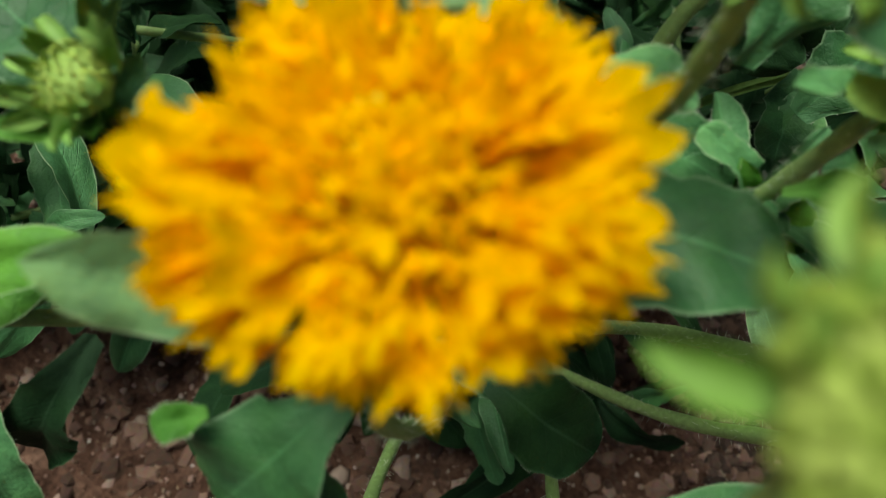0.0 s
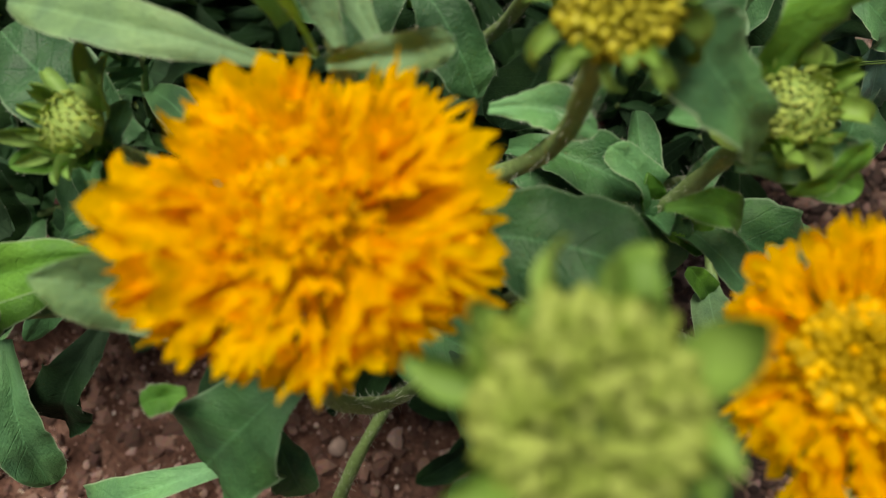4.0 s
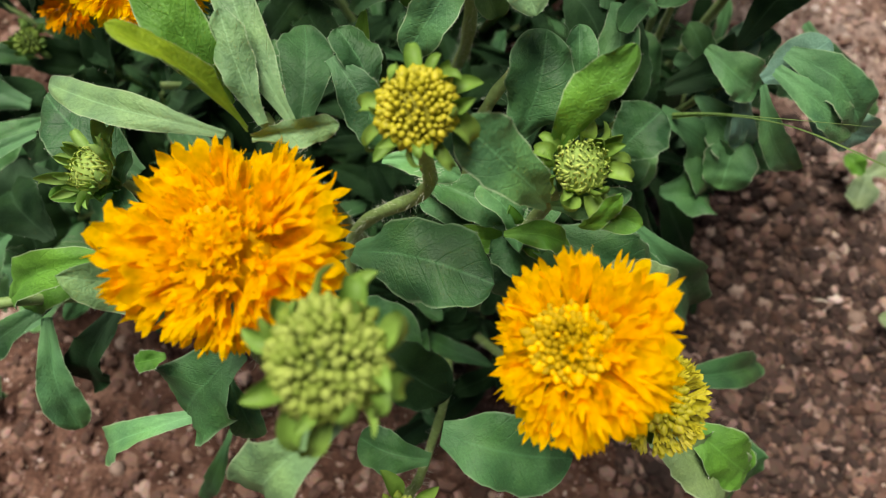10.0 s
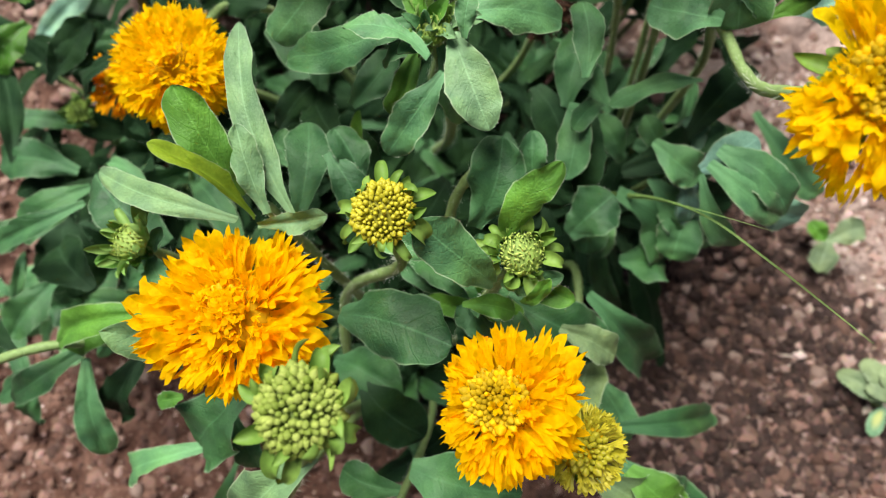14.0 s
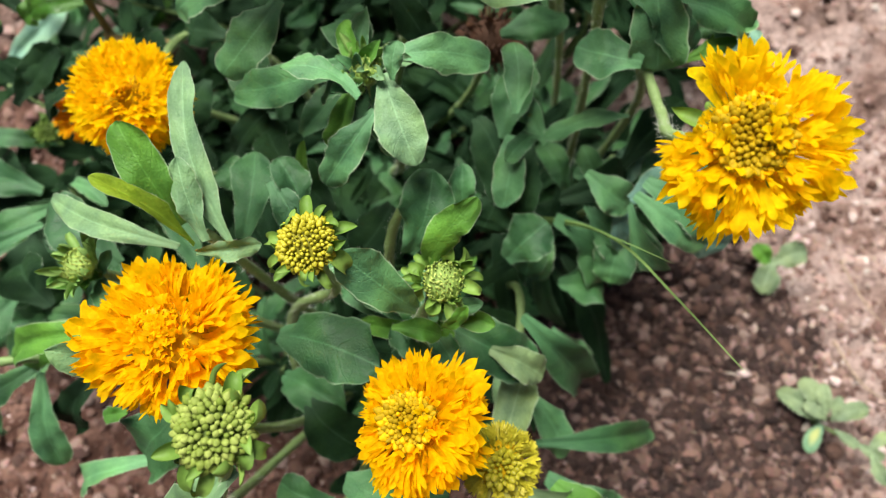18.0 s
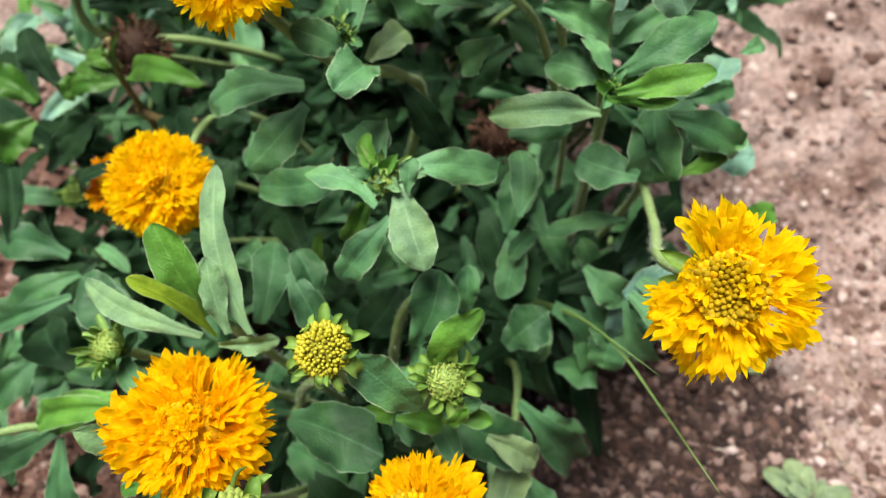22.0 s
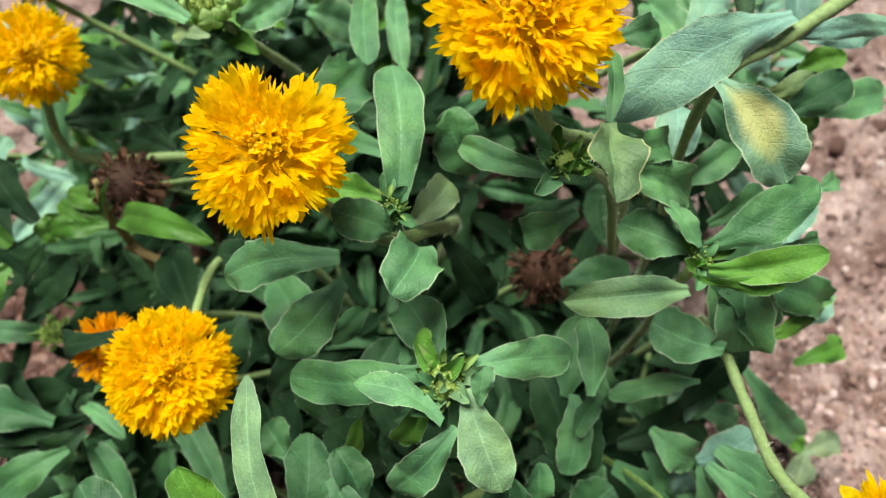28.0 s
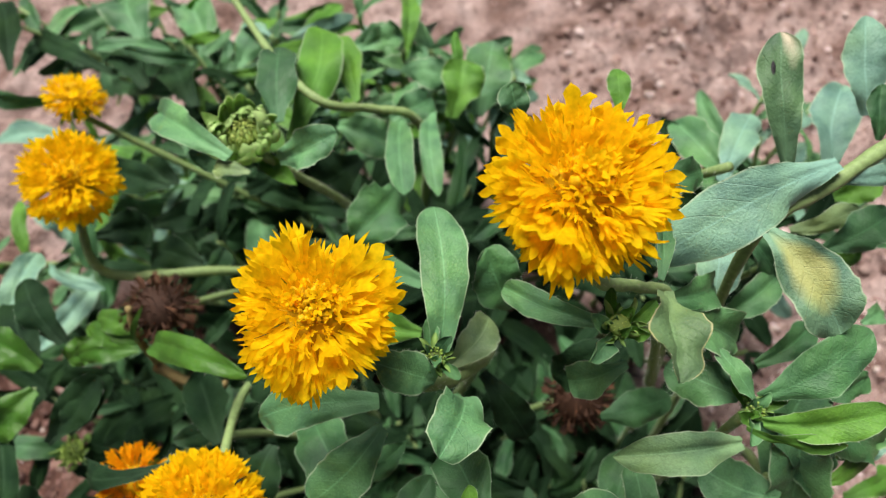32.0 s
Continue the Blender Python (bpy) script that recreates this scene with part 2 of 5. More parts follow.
CORE_PALE = plain_material("pale_bud_core", (0.20, 0.31, 0.06), (0.24, 0.35, 0.08), 0.7)
CORE_LEMON = plain_material("olive_bud_core", (0.26, 0.25, 0.014), (0.29, 0.28, 0.018), 0.7)
BRACT = plain_material("green_bract", (0.125, 0.250, 0.036), (0.200, 0.340, 0.062), 0.6, 400.0, 0.0003, 0.15)
STEM = plain_material("downy_stem", (0.19, 0.30, 0.10), (0.22, 0.33, 0.12), 0.6, 600.0, 0.0003)
STEM_BROWN = plain_material("woody_stem", (0.20, 0.16, 0.06), (0.24, 0.19, 0.07), 0.7, 400.0, 0.0004)
HAIR = plain_material("white_stem_hair", (0.55, 0.62, 0.50), (0.6, 0.66, 0.55), 0.7, 600.0, 0.0)
DRY = plain_material("dry_brown_floret", (0.026, 0.012, 0.006), (0.095, 0.042, 0.018), 0.85, 500.0, 0.0003)
GRASS = plain_material("grass_blade_green", (0.15, 0.27, 0.07), (0.17, 0.29, 0.08), 0.5, 400.0, 0.0002, 0.15)
STONE = plain_material("pinkish_grit", (0.17, 0.115, 0.092), (0.34, 0.255, 0.215), 0.85, 350.0, 0.0008)
CRUMB = plain_material("soil_crumb", (0.060, 0.032, 0.023), (0.136, 0.080, 0.059), 0.95, 350.0, 0.001)
STRAW = plain_material("dry_straw", (0.34, 0.26, 0.18), (0.42, 0.33, 0.23), 0.8, 400.0, 0.0003)


def grit_material(name, stops):
    """Loose grit, each grain its own tone."""
    mat, nodes, links, bsdf = material(name)
    g = nodes.new("ShaderNodeNewGeometry")
    r = ramp(nodes, stops)
    links.new(g.outputs["Random Per Island"], r.inputs[0])
    n = noise_node(nodes, links, 500.0)
    c = mix_rgb(nodes, links, 0.35, r.outputs[0], n.outputs["Color"], "OVERLAY")
    links.new(c, bsdf.inputs["Base Color"])
    bsdf.inputs["Roughness"].default_value = 0.9
    return mat


def soil_material():
    mat, nodes, links, bsdf = material("reddish_soil")
    g = nodes.new("ShaderNodeNewGeometry")
    big = noise_node(nodes, links, 7.0, 3.0, g.outputs["Position"])
    mid = noise_node(nodes, links, 60.0, 5.0, g.outputs["Position"])
    fine = noise_node(nodes, links, 420.0, 5.0, g.outputs["Position"])
    vor = nodes.new("ShaderNodeTexVoronoi")
    vor.inputs["Scale"].default_value = 170.0
    links.new(g.outputs["Position"], vor.inputs["Vector"])
    r = ramp(nodes, [(0.25, (0.032, 0.015, 0.010)), (0.5, (0.100, 0.052, 0.038)), (0.78, (0.225, 0.135, 0.103))])
    links.new(mid.outputs["Fac"], r.inputs[0])
    f = ramp(nodes, [(0.3, (0.6, 0.58, 0.57)), (0.7, (1.35, 1.33, 1.3))])
    links.new(fine.outputs["Fac"], f.inputs[0])
    c = mix_rgb(nodes, links, 1.0, r.outputs[0], f.outputs[0], "MULTIPLY")
    # the trodden, paler sand away from the bed
    sep = nodes.new("ShaderNodeSeparateXYZ")
    links.new(g.outputs["Position"], sep.inputs[0])
    along = math_node(nodes, links, "ADD", sep.outputs[0], math_node(nodes, links, "MULTIPLY", sep.outputs[1], 0.62))
    along = math_node(nodes, links, "ADD", along, math_node(nodes, links, "MULTIPLY", big.outputs["Fac"], 0.12))
    reach = nodes.new("ShaderNodeVectorMath")
    reach.operation = "LENGTH"
    links.new(g.outputs["Position"], reach.inputs[0])
    wide = noise_node(nodes, links, 1.6, 4.0, g.outputs["Position"])
    open_ground = math_node(nodes, links, "MULTIPLY", reach.outputs["Value"], math_node(nodes, links, "MULTIPLY", wide.outputs["Fac"], 1.1))
    sand = ramp(nodes, [(0.265, (0, 0, 0)), (0.350, (1, 1, 1))])
    links.new(math_node(nodes, links, "MAXIMUM", math_node(nodes, links, "MAXIMUM", along, math_node(nodes, links, "MULTIPLY", sep.outputs[1], 1.2)), open_ground), sand.inputs[0])
    clods = noise_node(nodes, links, 26.0, 4.0, g.outputs["Position"])
    tone = ramp(nodes, [(0.34, (0.165, 0.108, 0.088)), (0.50, (0.330, 0.250, 0.222)), (0.70, (0.465, 0.378, 0.345))])
    links.new(clods.outputs["Fac"], tone.inputs[0])
    pale = mix_rgb(nodes, links, 1.0, tone.outputs[0], f.outputs[0], "MULTIPLY")
    c = mix_rgb(nodes, links, math_node(nodes, links, "MULTIPLY", sand.outputs[0], 0.85), c, pale)
    # a moist hollow beside the bed
    apart = nodes.new("ShaderNodeVectorMath")
    apart.operation = "DISTANCE"
    links.new(g.outputs["Position"], apart.inputs[0])
    apart.inputs[1].default_value = (0.182, 0.028, -0.02)
    moist = math_node(nodes, links, "ADD", apart.outputs["Value"], math_node(nodes, links, "MULTIPLY", big.outputs["Fac"], 0.06))
    damp = ramp(nodes, [(0.090, (0.46, 0.43, 0.42)), (0.155, (1.0, 1.0, 1.0))])
    links.new(moist, damp.inputs[0])
    c = mix_rgb(nodes, links, 1.0, c, damp.outputs[0], "MULTIPLY")
    chip = ramp(nodes, [(0.0, (1, 1, 1)), (0.16, (0, 0, 0))])
    links.new(vor.outputs["Distance"], chip.inputs[0])
    c = mix_rgb(nodes, links, math_node(nodes, links, "MULTIPLY", chip.outputs[0], 0.22), c, (0.5, 0.42, 0.38))
    links.new(c, bsdf.inputs["Base Color"])
    bsdf.inputs["Roughness"].default_value = 0.95
    bsdf.inputs["Specular IOR Level"].default_value = 0.2
    h = math_node(nodes, links, "ADD", math_node(nodes, links, "MULTIPLY", mid.outputs["Fac"], 2.0), fine.outputs["Fac"])
    b = nodes.new("ShaderNodeBump")
    b.inputs["Strength"].default_value, b.inputs["Distance"].default_value = 0.9, 0.003
    links.new(h, b.inputs["Height"])
    links.new(b.outputs[0], bsdf.inputs["Normal"])
    return mat


SOIL = soil_material()
GRIT = grit_material("pinkish_gravel", [(0.0, (0.085, 0.047, 0.036)), (0.35, (0.19, 0.118, 0.094)), (0.80, (0.35, 0.250, 0.210)), (1.0, (0.54, 0.450, 0.410))])
MOIST = grit_material("moist_soil_crumbs", [(0.0, (0.018, 0.009, 0.007)), (0.55, (0.050, 0.027, 0.020)), (0.85, (0.115, 0.068, 0.052)), (1.0, (0.24, 0.165, 0.14))])
CRUMBS = grit_material("dark_soil_crumbs", [(0.0, (0.056, 0.028, 0.020)), (0.5, (0.130, 0.070, 0.052)), (0.85, (0.215, 0.130, 0.101)), (1.0, (0.32, 0.225, 0.190))])


# -- shapes --
def mesh_of(name, verts, faces, mats, uvs=None, smooth=True):
    me = bpy.data.meshes.new(name)
    me.from_pydata([tuple(v) for v in verts], [], faces)
    for m in mats:
        me.materials.append(m)
    if uvs is not None:
        layer = me.uv_layers.new(name="UVMap")
        for loop in me.loops:
            layer.data[loop.index].uv = uvs[loop.vertex_index]
    if smooth:
        me.polygons.foreach_set("use_smooth", [True] * len(me.polygons))
    me.update()
    return me


def child(name, me, parent, m=None, label=""):
    ob = new(name, me)
    ob.parent = parent
    if parent.type == "EMPTY":
        ob.matrix_parent_inverse = Matrix.Translation(-parent.location)
    if m is not None:
        ob.matrix_basis = m
    if label:
        tagged(ob, label)
    return ob


def smoothstep(a, b, x):
    x = min(1.0, max(0.0, (x - a) / (b - a)))
    return x * x * (3 - 2 * x)


def hill(x, y):
    """The lie of the ground: a low planting bed that falls away towards the path."""
    away = smoothstep(2.2, 0.7, math.hypot(x, y - 0.15))
    z = -0.045 * smoothstep(0.27, 0.36, x + 0.25 * min(y, 0.3)) * smoothstep(0.02, 0.2, y) * smoothstep(0.85, 0.45, math.hypot(x, y - 0.15))
    z += 0.010 * math.sin(9 * x + 1.2) * math.cos(7 * y) * away
    hollow = math.hypot((x - 0.175) / 0.07, (y - 0.055) / 0.06)
    z -= 0.026 * smoothstep(1.0, 0.2, hollow)
    z += 0.16 * noise.noise(Vector((x * 0.35, y * 0.35, 4.0))) * (1 - away)
    return z


def ground_z(x, y):
    p = Vector((x, y, 0))
    z = hill(x, y)
    near = smoothstep(1.2, 0.5, math.hypot(x, y - 0.15))
    z += near * (0.008 * noise.noise(p * 20) + 0.009 * max(-0.3, noise.noise(p * 48)) + 0.005 * noise.noise(p * 120))
    return z


TOWARD = Vector((0.05, -0.06, 0.75))


def leaf(parent, base, tip, width, kind="grey", arch=0.08, roll=0.0, wave=0.15, cup=-0.35, blunt=0.62, label="", name="leaf", fuzz=46):
    """A spoon-shaped downy leaf from base to tip, its face to the sky, arched, with waved margins."""
    base, tip = Vector(base), Vector(tip)
    axis = tip - base
    length = axis.length
    ahead = axis.normalized()
    face = (TOWARD - (base + tip) / 2).normalized()
    side = ahead.cross(face).normalized()
    normal = side.cross(ahead).normalized()
    turn = Matrix.Rotation(radians(roll), 3, ahead)
    side, normal = turn @ side, turn @ normal
    ph, bend = rng.uniform(0, 6.28), rng.uniform(-0.07, 0.07) * length
    arch += rng.uniform(0.0, 0.09)
    point, foot, twist = rng.uniform(0.42, 0.62), rng.uniform(0.20, 0.32), rng.uniform(-0.32, 0.32)
    blunt = min(0.80, blunt + rng.uniform(0.0, 0.13))
    rise = blunt * rng.uniform(0.62, 0.95)
    nu, nv = 20, 8
    tip_up = rng.uniform(-0.22, 0.06)
    fold = rng.uniform(0.10, 0.72)
    verts, faces, uvs = [], [], []
    for layer in (0, 1):
        for i in range(nu + 1):
            u = 1 - (1 - i / nu) ** 1.5
            if u < rise:
                s = foot + (1 - foot) * smoothstep(-0.10, 1.0, u / rise)
            elif u < blunt:
                s = 1.0
            else:
                k = (u - blunt) / (1 - blunt)
                s = max(0.03, (1 - k ** 2.1) ** point)
            mid = base + axis * u + normal * length * (arch * math.sin(math.pi * u ** 0.9) + tip_up * u * u) + side * bend * math.sin(math.pi * u)
            for j in range(nv + 1):
                v = j / nv * 2 - 1
                w = width / 2 * s
                a = abs(v)
                lift = cup * a ** 3 * w + fold * w * a ** 0.8
                lift += wave * width * a ** 2 * math.sin(u * 10 + ph + (1.9 if v > 0 else 0)) * min(1, s * 1.4)
                lift += 0.13 * width * a ** 4 * noise.noise(Vector((u * 13 + ph * 7, 2.0 if v > 0 else 6.0, ph))) * min(1, s * 1.4)
                lift += 0.09 * width * noise.noise(Vector((u * 7 + ph * 9, v * 2.6, ph))) * min(1, s * 2)
                lift += 0.05 * width * a ** 6 * min(1, s * 1.4)
                nick = 1 + (0.05 * math.sin(u * 9 + ph * 2 + v) + 0.15 * noise.noise(Vector((u * 8 + ph * 5, 3.0 if v > 0 else 9.0, ph)))) * a
                spin = twist * (u - 0.4)
                p = mid + (side + normal * spin) * v * w * nick + normal * lift
                if layer:
                    p -= normal * 0.00050 * (1 - a ** 4)
                verts.append(p)
                uvs.append((u, v / 2 + 0.5))
    n = (nu + 1) * (nv + 1)
    for layer in (0, 1):
        for i in range(nu):
            for j in range(nv):
                q = [layer * n + i * (nv + 1) + j, layer * n + i * (nv + 1) + j + 1, layer * n + (i + 1) * (nv + 1) + j + 1, layer * n + (i + 1) * (nv + 1) + j]
                faces.append(q if not layer else q[::-1])
    count = len(faces)
    for _ in range(fuzz):
        i, j = rng.randrange(nu), rng.choice((0, nv))
        a, b = verts[i * (nv + 1) + j], verts[(i + 1) * (nv + 1) + j]
        out = (side if j else -side) + ahead * rng.uniform(-0.2, 0.9) + normal * rng.uniform(-0.4, 0.6)
        p, k = a.lerp(b, rng.random()), len(verts)
        verts += [p + ahead * 0.00003, p - ahead * 0.00003, p + out.normalized() * rng.uniform(0.0003, 0.0008)]
        uvs += [(0.5, 0.5)] * 3
        faces.append((k, k + 1, k + 2))
    me = mesh_of(name, verts, faces, [LEAF[kind], HAIR], uvs)
    me.polygons.foreach_set("material_index", [0] * count + [1] * (len(faces) - count))
    return child(name, me, parent, None, label)


def along(points, steps=10):
    """A smooth line through the points."""
    pts = [Vector(p) for p in points]
    pts = [pts[0] * 2 - pts[1], *pts, pts[-1] * 2 - pts[-2]]
    line = []
    for k in range(1, len(pts) - 2):
        p0, p1, p2, p3 = pts[k - 1:k + 3]
        for s in range(steps):
            t = s / steps
            line.append(0.5 * (2 * p1 + (p2 - p0) * t + (2 * p0 - 5 * p1 + 4 * p2 - p3) * t * t + (3 * p1 - p0 - 3 * p2 + p3) * t ** 3))
    line.append(pts[-2])
    return line


def stem(parent, points, r0=0.0022, r1=0.0017, hairs=0, mat=None, name="stem", label=""):
    """A round stem through the points; hairs: how many fine hairs a centimetre stand off it."""
    line = along(points)
    verts, faces, mi = [], [], []
    sides = 8
    for i, p in enumerate(line):
        d = (line[min(i + 1, len(line) - 1)] - line[max(i - 1, 0)]).normalized()
        e1 = d.orthogonal().normalized() if i == 0 else (e1 - d * e1.dot(d)).normalized()
        e2 = d.cross(e1)
        r = r0 + (r1 - r0) * i / (len(line) - 1)
        r *= 1 + 0.08 * math.sin(i * 1.7)
        for k in range(sides):
            a = k / sides * 2 * math.pi
            verts.append(p + (e1 * math.cos(a) + e2 * math.sin(a)) * r)
    for i in range(len(line) - 1):
        for k in range(sides):
            a, b = i * sides + k, i * sides + (k + 1) % sides
            faces.append((a, b, b + sides, a + sides))
            mi.append(0)
    faces.append(tuple(range((len(line) - 1) * sides, len(line) * sides)))
    mi.append(0)
    if hairs:
        for i in range(len(line) - 1):
            seg = (line[i + 1] - line[i])
            for _ in range(int(hairs * seg.length * 100 + rng.random())):
                p = line[i] + seg * rng.random()
                d = seg.normalized()
                out = d.cross(Vector((rng.gauss(0, 1), rng.gauss(0, 1), rng.gauss(0, 1)))).normalized()
                q = p + out * r0 * 0.8
                ln = rng.uniform(0.0012, 0.0028)
                s = d.cross(out) * 0.00005
                k = len(verts)
                verts += [q + s, q - s, q + out * ln + d * rng.uniform(-0.0006, 0.0012)]
                faces.append((k, k + 1, k + 2))
                mi.append(1)
    me = mesh_of(name, verts, faces, [mat or STEM, HAIR])
    me.polygons.foreach_set("material_index", mi)
    return child(name, me, parent, None, label)


def blade_mesh(name, mat, seed, lobes=3, wide=0.2, curl=0.1, notch=0.62):
    """A ray floret of unit length along +z: a narrow trumpet that opens into a hollow fan with pointed lobes."""
    r = random.Random(seed)
    verts, faces = [], []
    rows = [0.0, 0.22, 0.42, notch] + [notch + (1 - notch) * k for k in (0.4, 0.72, 0.9, 1.0)]
    hollow, skew = r.uniform(0.1, 0.5), r.gauss(0, 0.05)
    cuts = [-1.0] + [-1 + 2 * (k + r.uniform(-0.16, 0.16)) / lobes for k in range(1, lobes)] + [1.0]
    for k in range(lobes):
        lo, hi = cuts[k], cuts[k + 1]
        mid = (lo + hi) / 2
        top = r.uniform(0.74, 1.0) if k != lobes // 2 else 1.0
        lift, twist, fan = r.gauss(0, 0.10), r.gauss(0, 0.35), mid * r.uniform(0.15, 0.42)
        b = len(verts)
        for u in rows:
            w = 0.045 + (wide - 0.045) * smoothstep(0.08, 1.0, u)
            k2 = max(0.0, (u - notch) / (1 - notch))
            z = min(u, notch) + (top - notch) * k2
            half = (hi - lo) / 2 * w * (1 + 0.18 * math.sin(math.pi * min(1, k2 * 1.3))) * max(0.02, 1 - k2 ** 3.2) ** 0.7
            cx = mid * w + fan * 0.30 * k2 + skew * u * u
            cy = hollow * wide * mid * mid * u - curl * u * u + lift * k2 * k2 * 0.6
            for v in (-1, 0, 1):
                across = cx + v * half * math.cos(twist * k2)
                verts.append((across, cy + v * half * math.sin(twist * k2) + 0.25 * half * abs(v) * (0.4 + k2), z - 0.03 * k2 * abs(v)))
        for i in range(len(rows) - 1):
            for j in range(2):
                q = b + i * 3 + j
                faces.append((q, q + 1, q + 4, q + 3))
    return mesh_of(name, verts, faces, [mat])


def star_mesh(name, mat, seed):
    """An opened disc floret of unit height along +z: a short tube with five pointed lobes bent outward."""
    r = random.Random(seed)
    verts, faces = [], []
    for k in range(5):
        a = k / 5 * 6.283 + r.uniform(-0.25, 0.25)
        reach, rise = r.uniform(0.42, 0.72), r.uniform(0.75, 1.1)
        b = len(verts)
        for q, (out, z, w) in enumerate(((0.08, 0.0, 0.06), (0.14, 0.5, 0.10), (0.24, 0.78, 0.17), (reach * 0.75, rise * 0.94, 0.15), (reach, rise, 0.01))):
            for v in (-1, 0, 1):
                verts.append((math.cos(a) * out - math.sin(a) * v * w, math.sin(a) * out + math.cos(a) * v * w, z + 0.05 * abs(v)))
        for i in range(4):
            for j in range(2):
                q = b + i * 3 + j
                faces.append((q, q + 1, q + 4, q + 3))
    return mesh_of(name, verts, faces, [mat])


def knob_mesh(name, mat, seed, peak=0.05):
    """An unopened disc floret: a small pointed bead of unit height along +z."""
    r = random.Random(seed)
    rings = [(0.0, 0.20), (0.35, 0.34), (0.68, 0.42), (0.92, 0.28), (1.16, 0.04)]
    verts, faces = [], []
    for z, w in rings:
        for k in range(6):
            a = k / 6 * 6.283 + z * 0.5
            q = w * (1 + 0.1 * math.sin(5 * a + seed))
            verts.append((q * math.cos(a), q * math.sin(a), z + peak * max(0, z - 0.8)))
    for i in range(len(rings) - 1):
        for k in range(6):
            a, b = i * 6 + k, i * 6 + (k + 1) % 6
            faces.append((a, b, b + 6, a + 6))
    faces.append(tuple(range(24, 30)))
    return mesh_of(name, verts, faces, [mat])


def bract_mesh(name, mat, seed, curl=0.5, slim=1.0):
    """A leafy pointed bract of unit length along +z, hollow along its middle, that curls over at its tip."""
    r = random.Random(seed)
    nu, nv = 9, 6
    verts, faces = [], []
    wide, skew, hollow = r.uniform(0.25, 0.36) * slim, r.uniform(-0.16, 0.16), r.uniform(0.35, 0.75)
    a, y, z = 0.0, 0.0, 0.0
    for i in range(nu + 1):
        u = i / nu
        w = wide * (math.sin(math.pi * min(1, 0.20 + 0.80 * u ** 1.05)) ** 0.8) + 0.012
        for j in range(nv + 1):
            v = j / nv * 2 - 1
            lift = hollow * w * v * v + 0.05 * w * math.sin(11 * u + seed * 2 + v)
            verts.append((v * w * (1 - 0.15 * v * v) + skew * u * u, y + lift * math.cos(a), z + lift * math.sin(a)))
        a += curl * 3.4 / nu * (0.3 + 1.4 * u)
        y, z = y - math.sin(a) / nu, z + math.cos(a) / nu
    for i in range(nu):
        for j in range(nv):
            q = i * (nv + 1) + j
            faces.append((q, q + 1, q + nv + 2, q + nv + 1))
    n = len(verts)
    verts += [(x, y - 0.035, z) for x, y, z in verts]
    faces += [tuple(k + n for k in f[::-1]) for f in faces]
    return mesh_of(name, verts, faces, [mat])


def dome_mesh(name, mat, seed):
    """The rounded core of a head, unit radius."""
    bm = bmesh.new()
    bmesh.ops.create_icosphere(bm, subdivisions=2, radius=1)
    for v in bm.verts:
        v.co *= 1 + 0.04 * noise.noise(v.co * 3 + Vector((seed, 0, 0)))
    me = bpy.data.meshes.new(name)
    bm.to_mesh(me)
    bm.free()
    me.materials.append(mat)
    me.polygons.foreach_set("use_smooth", [True] * len(me.polygons))
    return me


RAYS = {m: [blade_mesh("floret", mt, s, 2 + (s + 1) % 3, 0.19 + 0.04 * (s % 4), 0.09 * (s % 5) - 0.10, 0.60 + 0.05 * (s % 4)) for s in range(12)]
        for m, mt in (("gold", PETAL), ("deep", PETAL_DEEP), ("lemon", PETAL_LEMON), ("dry", DRY), ("olive", KNOB_LEMON))}
KNOBS = {m: [knob_mesh("disc_floret", mt, s) for s in range(4)]
         for m, mt in (("gold", KNOB_GOLD), ("olive", KNOB_OLIVE), ("amber", KNOB_AMBER), ("lemon", KNOB_LEMON), ("green", KNOB_GREEN), ("hairy", KNOB_HAIRY), ("deep", KNOB_DEEP), ("dry", DRY))}
STARS = {m: [star_mesh("disc_floret", mt, s) for s in range(5)] for m, mt in (("gold", PETAL), ("lemon", PETAL_LEMON), ("deep", PETAL_DEEP), ("olive", KNOB_LEMON))}
BRACTS = [bract_mesh("bract", BRACT, s, q, 0.82) for s, q in enumerate((0.75, -0.45, 0.3, -0.7, 0.5, -0.2, 0.15, -0.55, 0.9, 0.05))]
BRACTS_BROAD = [bract_mesh("bract", BRACT, s + 110, q, 0.98) for s, q in enumerate((0.75, 0.3, -0.45, 0.6, 0.15, 0.9, -0.3, 0.4))]
BRACT_PALE = plain_material("pale_yellow_green_bract", (0.340, 0.560, 0.160), (0.440, 0.640, 0.240), 0.6, 400.0, 0.0003, 0.35)
BRACTS_PALE = [bract_mesh("bract", BRACT_PALE, s + 30, -0.25 - 0.12 * s) for s in range(5)]
BRACT_LIGHT = plain_material("light_green_bract", (0.17, 0.33, 0.07), (0.25, 0.42, 0.11), 0.6, 400.0, 0.0003, 0.2)
BRACTS_IN = [bract_mesh("bract", BRACT_LIGHT, s + 60, q, 0.72) for s, q in enumerate((-0.35, 0.15, -0.5, 0.35, -0.15, -0.25))]
SCALES = [bract_mesh("disc_floret", KNOB_HAIRY, s + 80, -0.25 - 0.1 * s, 0.42) for s in range(5)]
CORES = {"gold": dome_mesh("flower_head", CORE, 1), "green": dome_mesh("flower_bud", CORE_GREEN, 2), "lemon": dome_mesh("flower_bud", CORE_LEMON, 4), "pale": dome_mesh("flower_bud", CORE_PALE, 5), "dry": dome_mesh("dry_head", DRY, 3)}


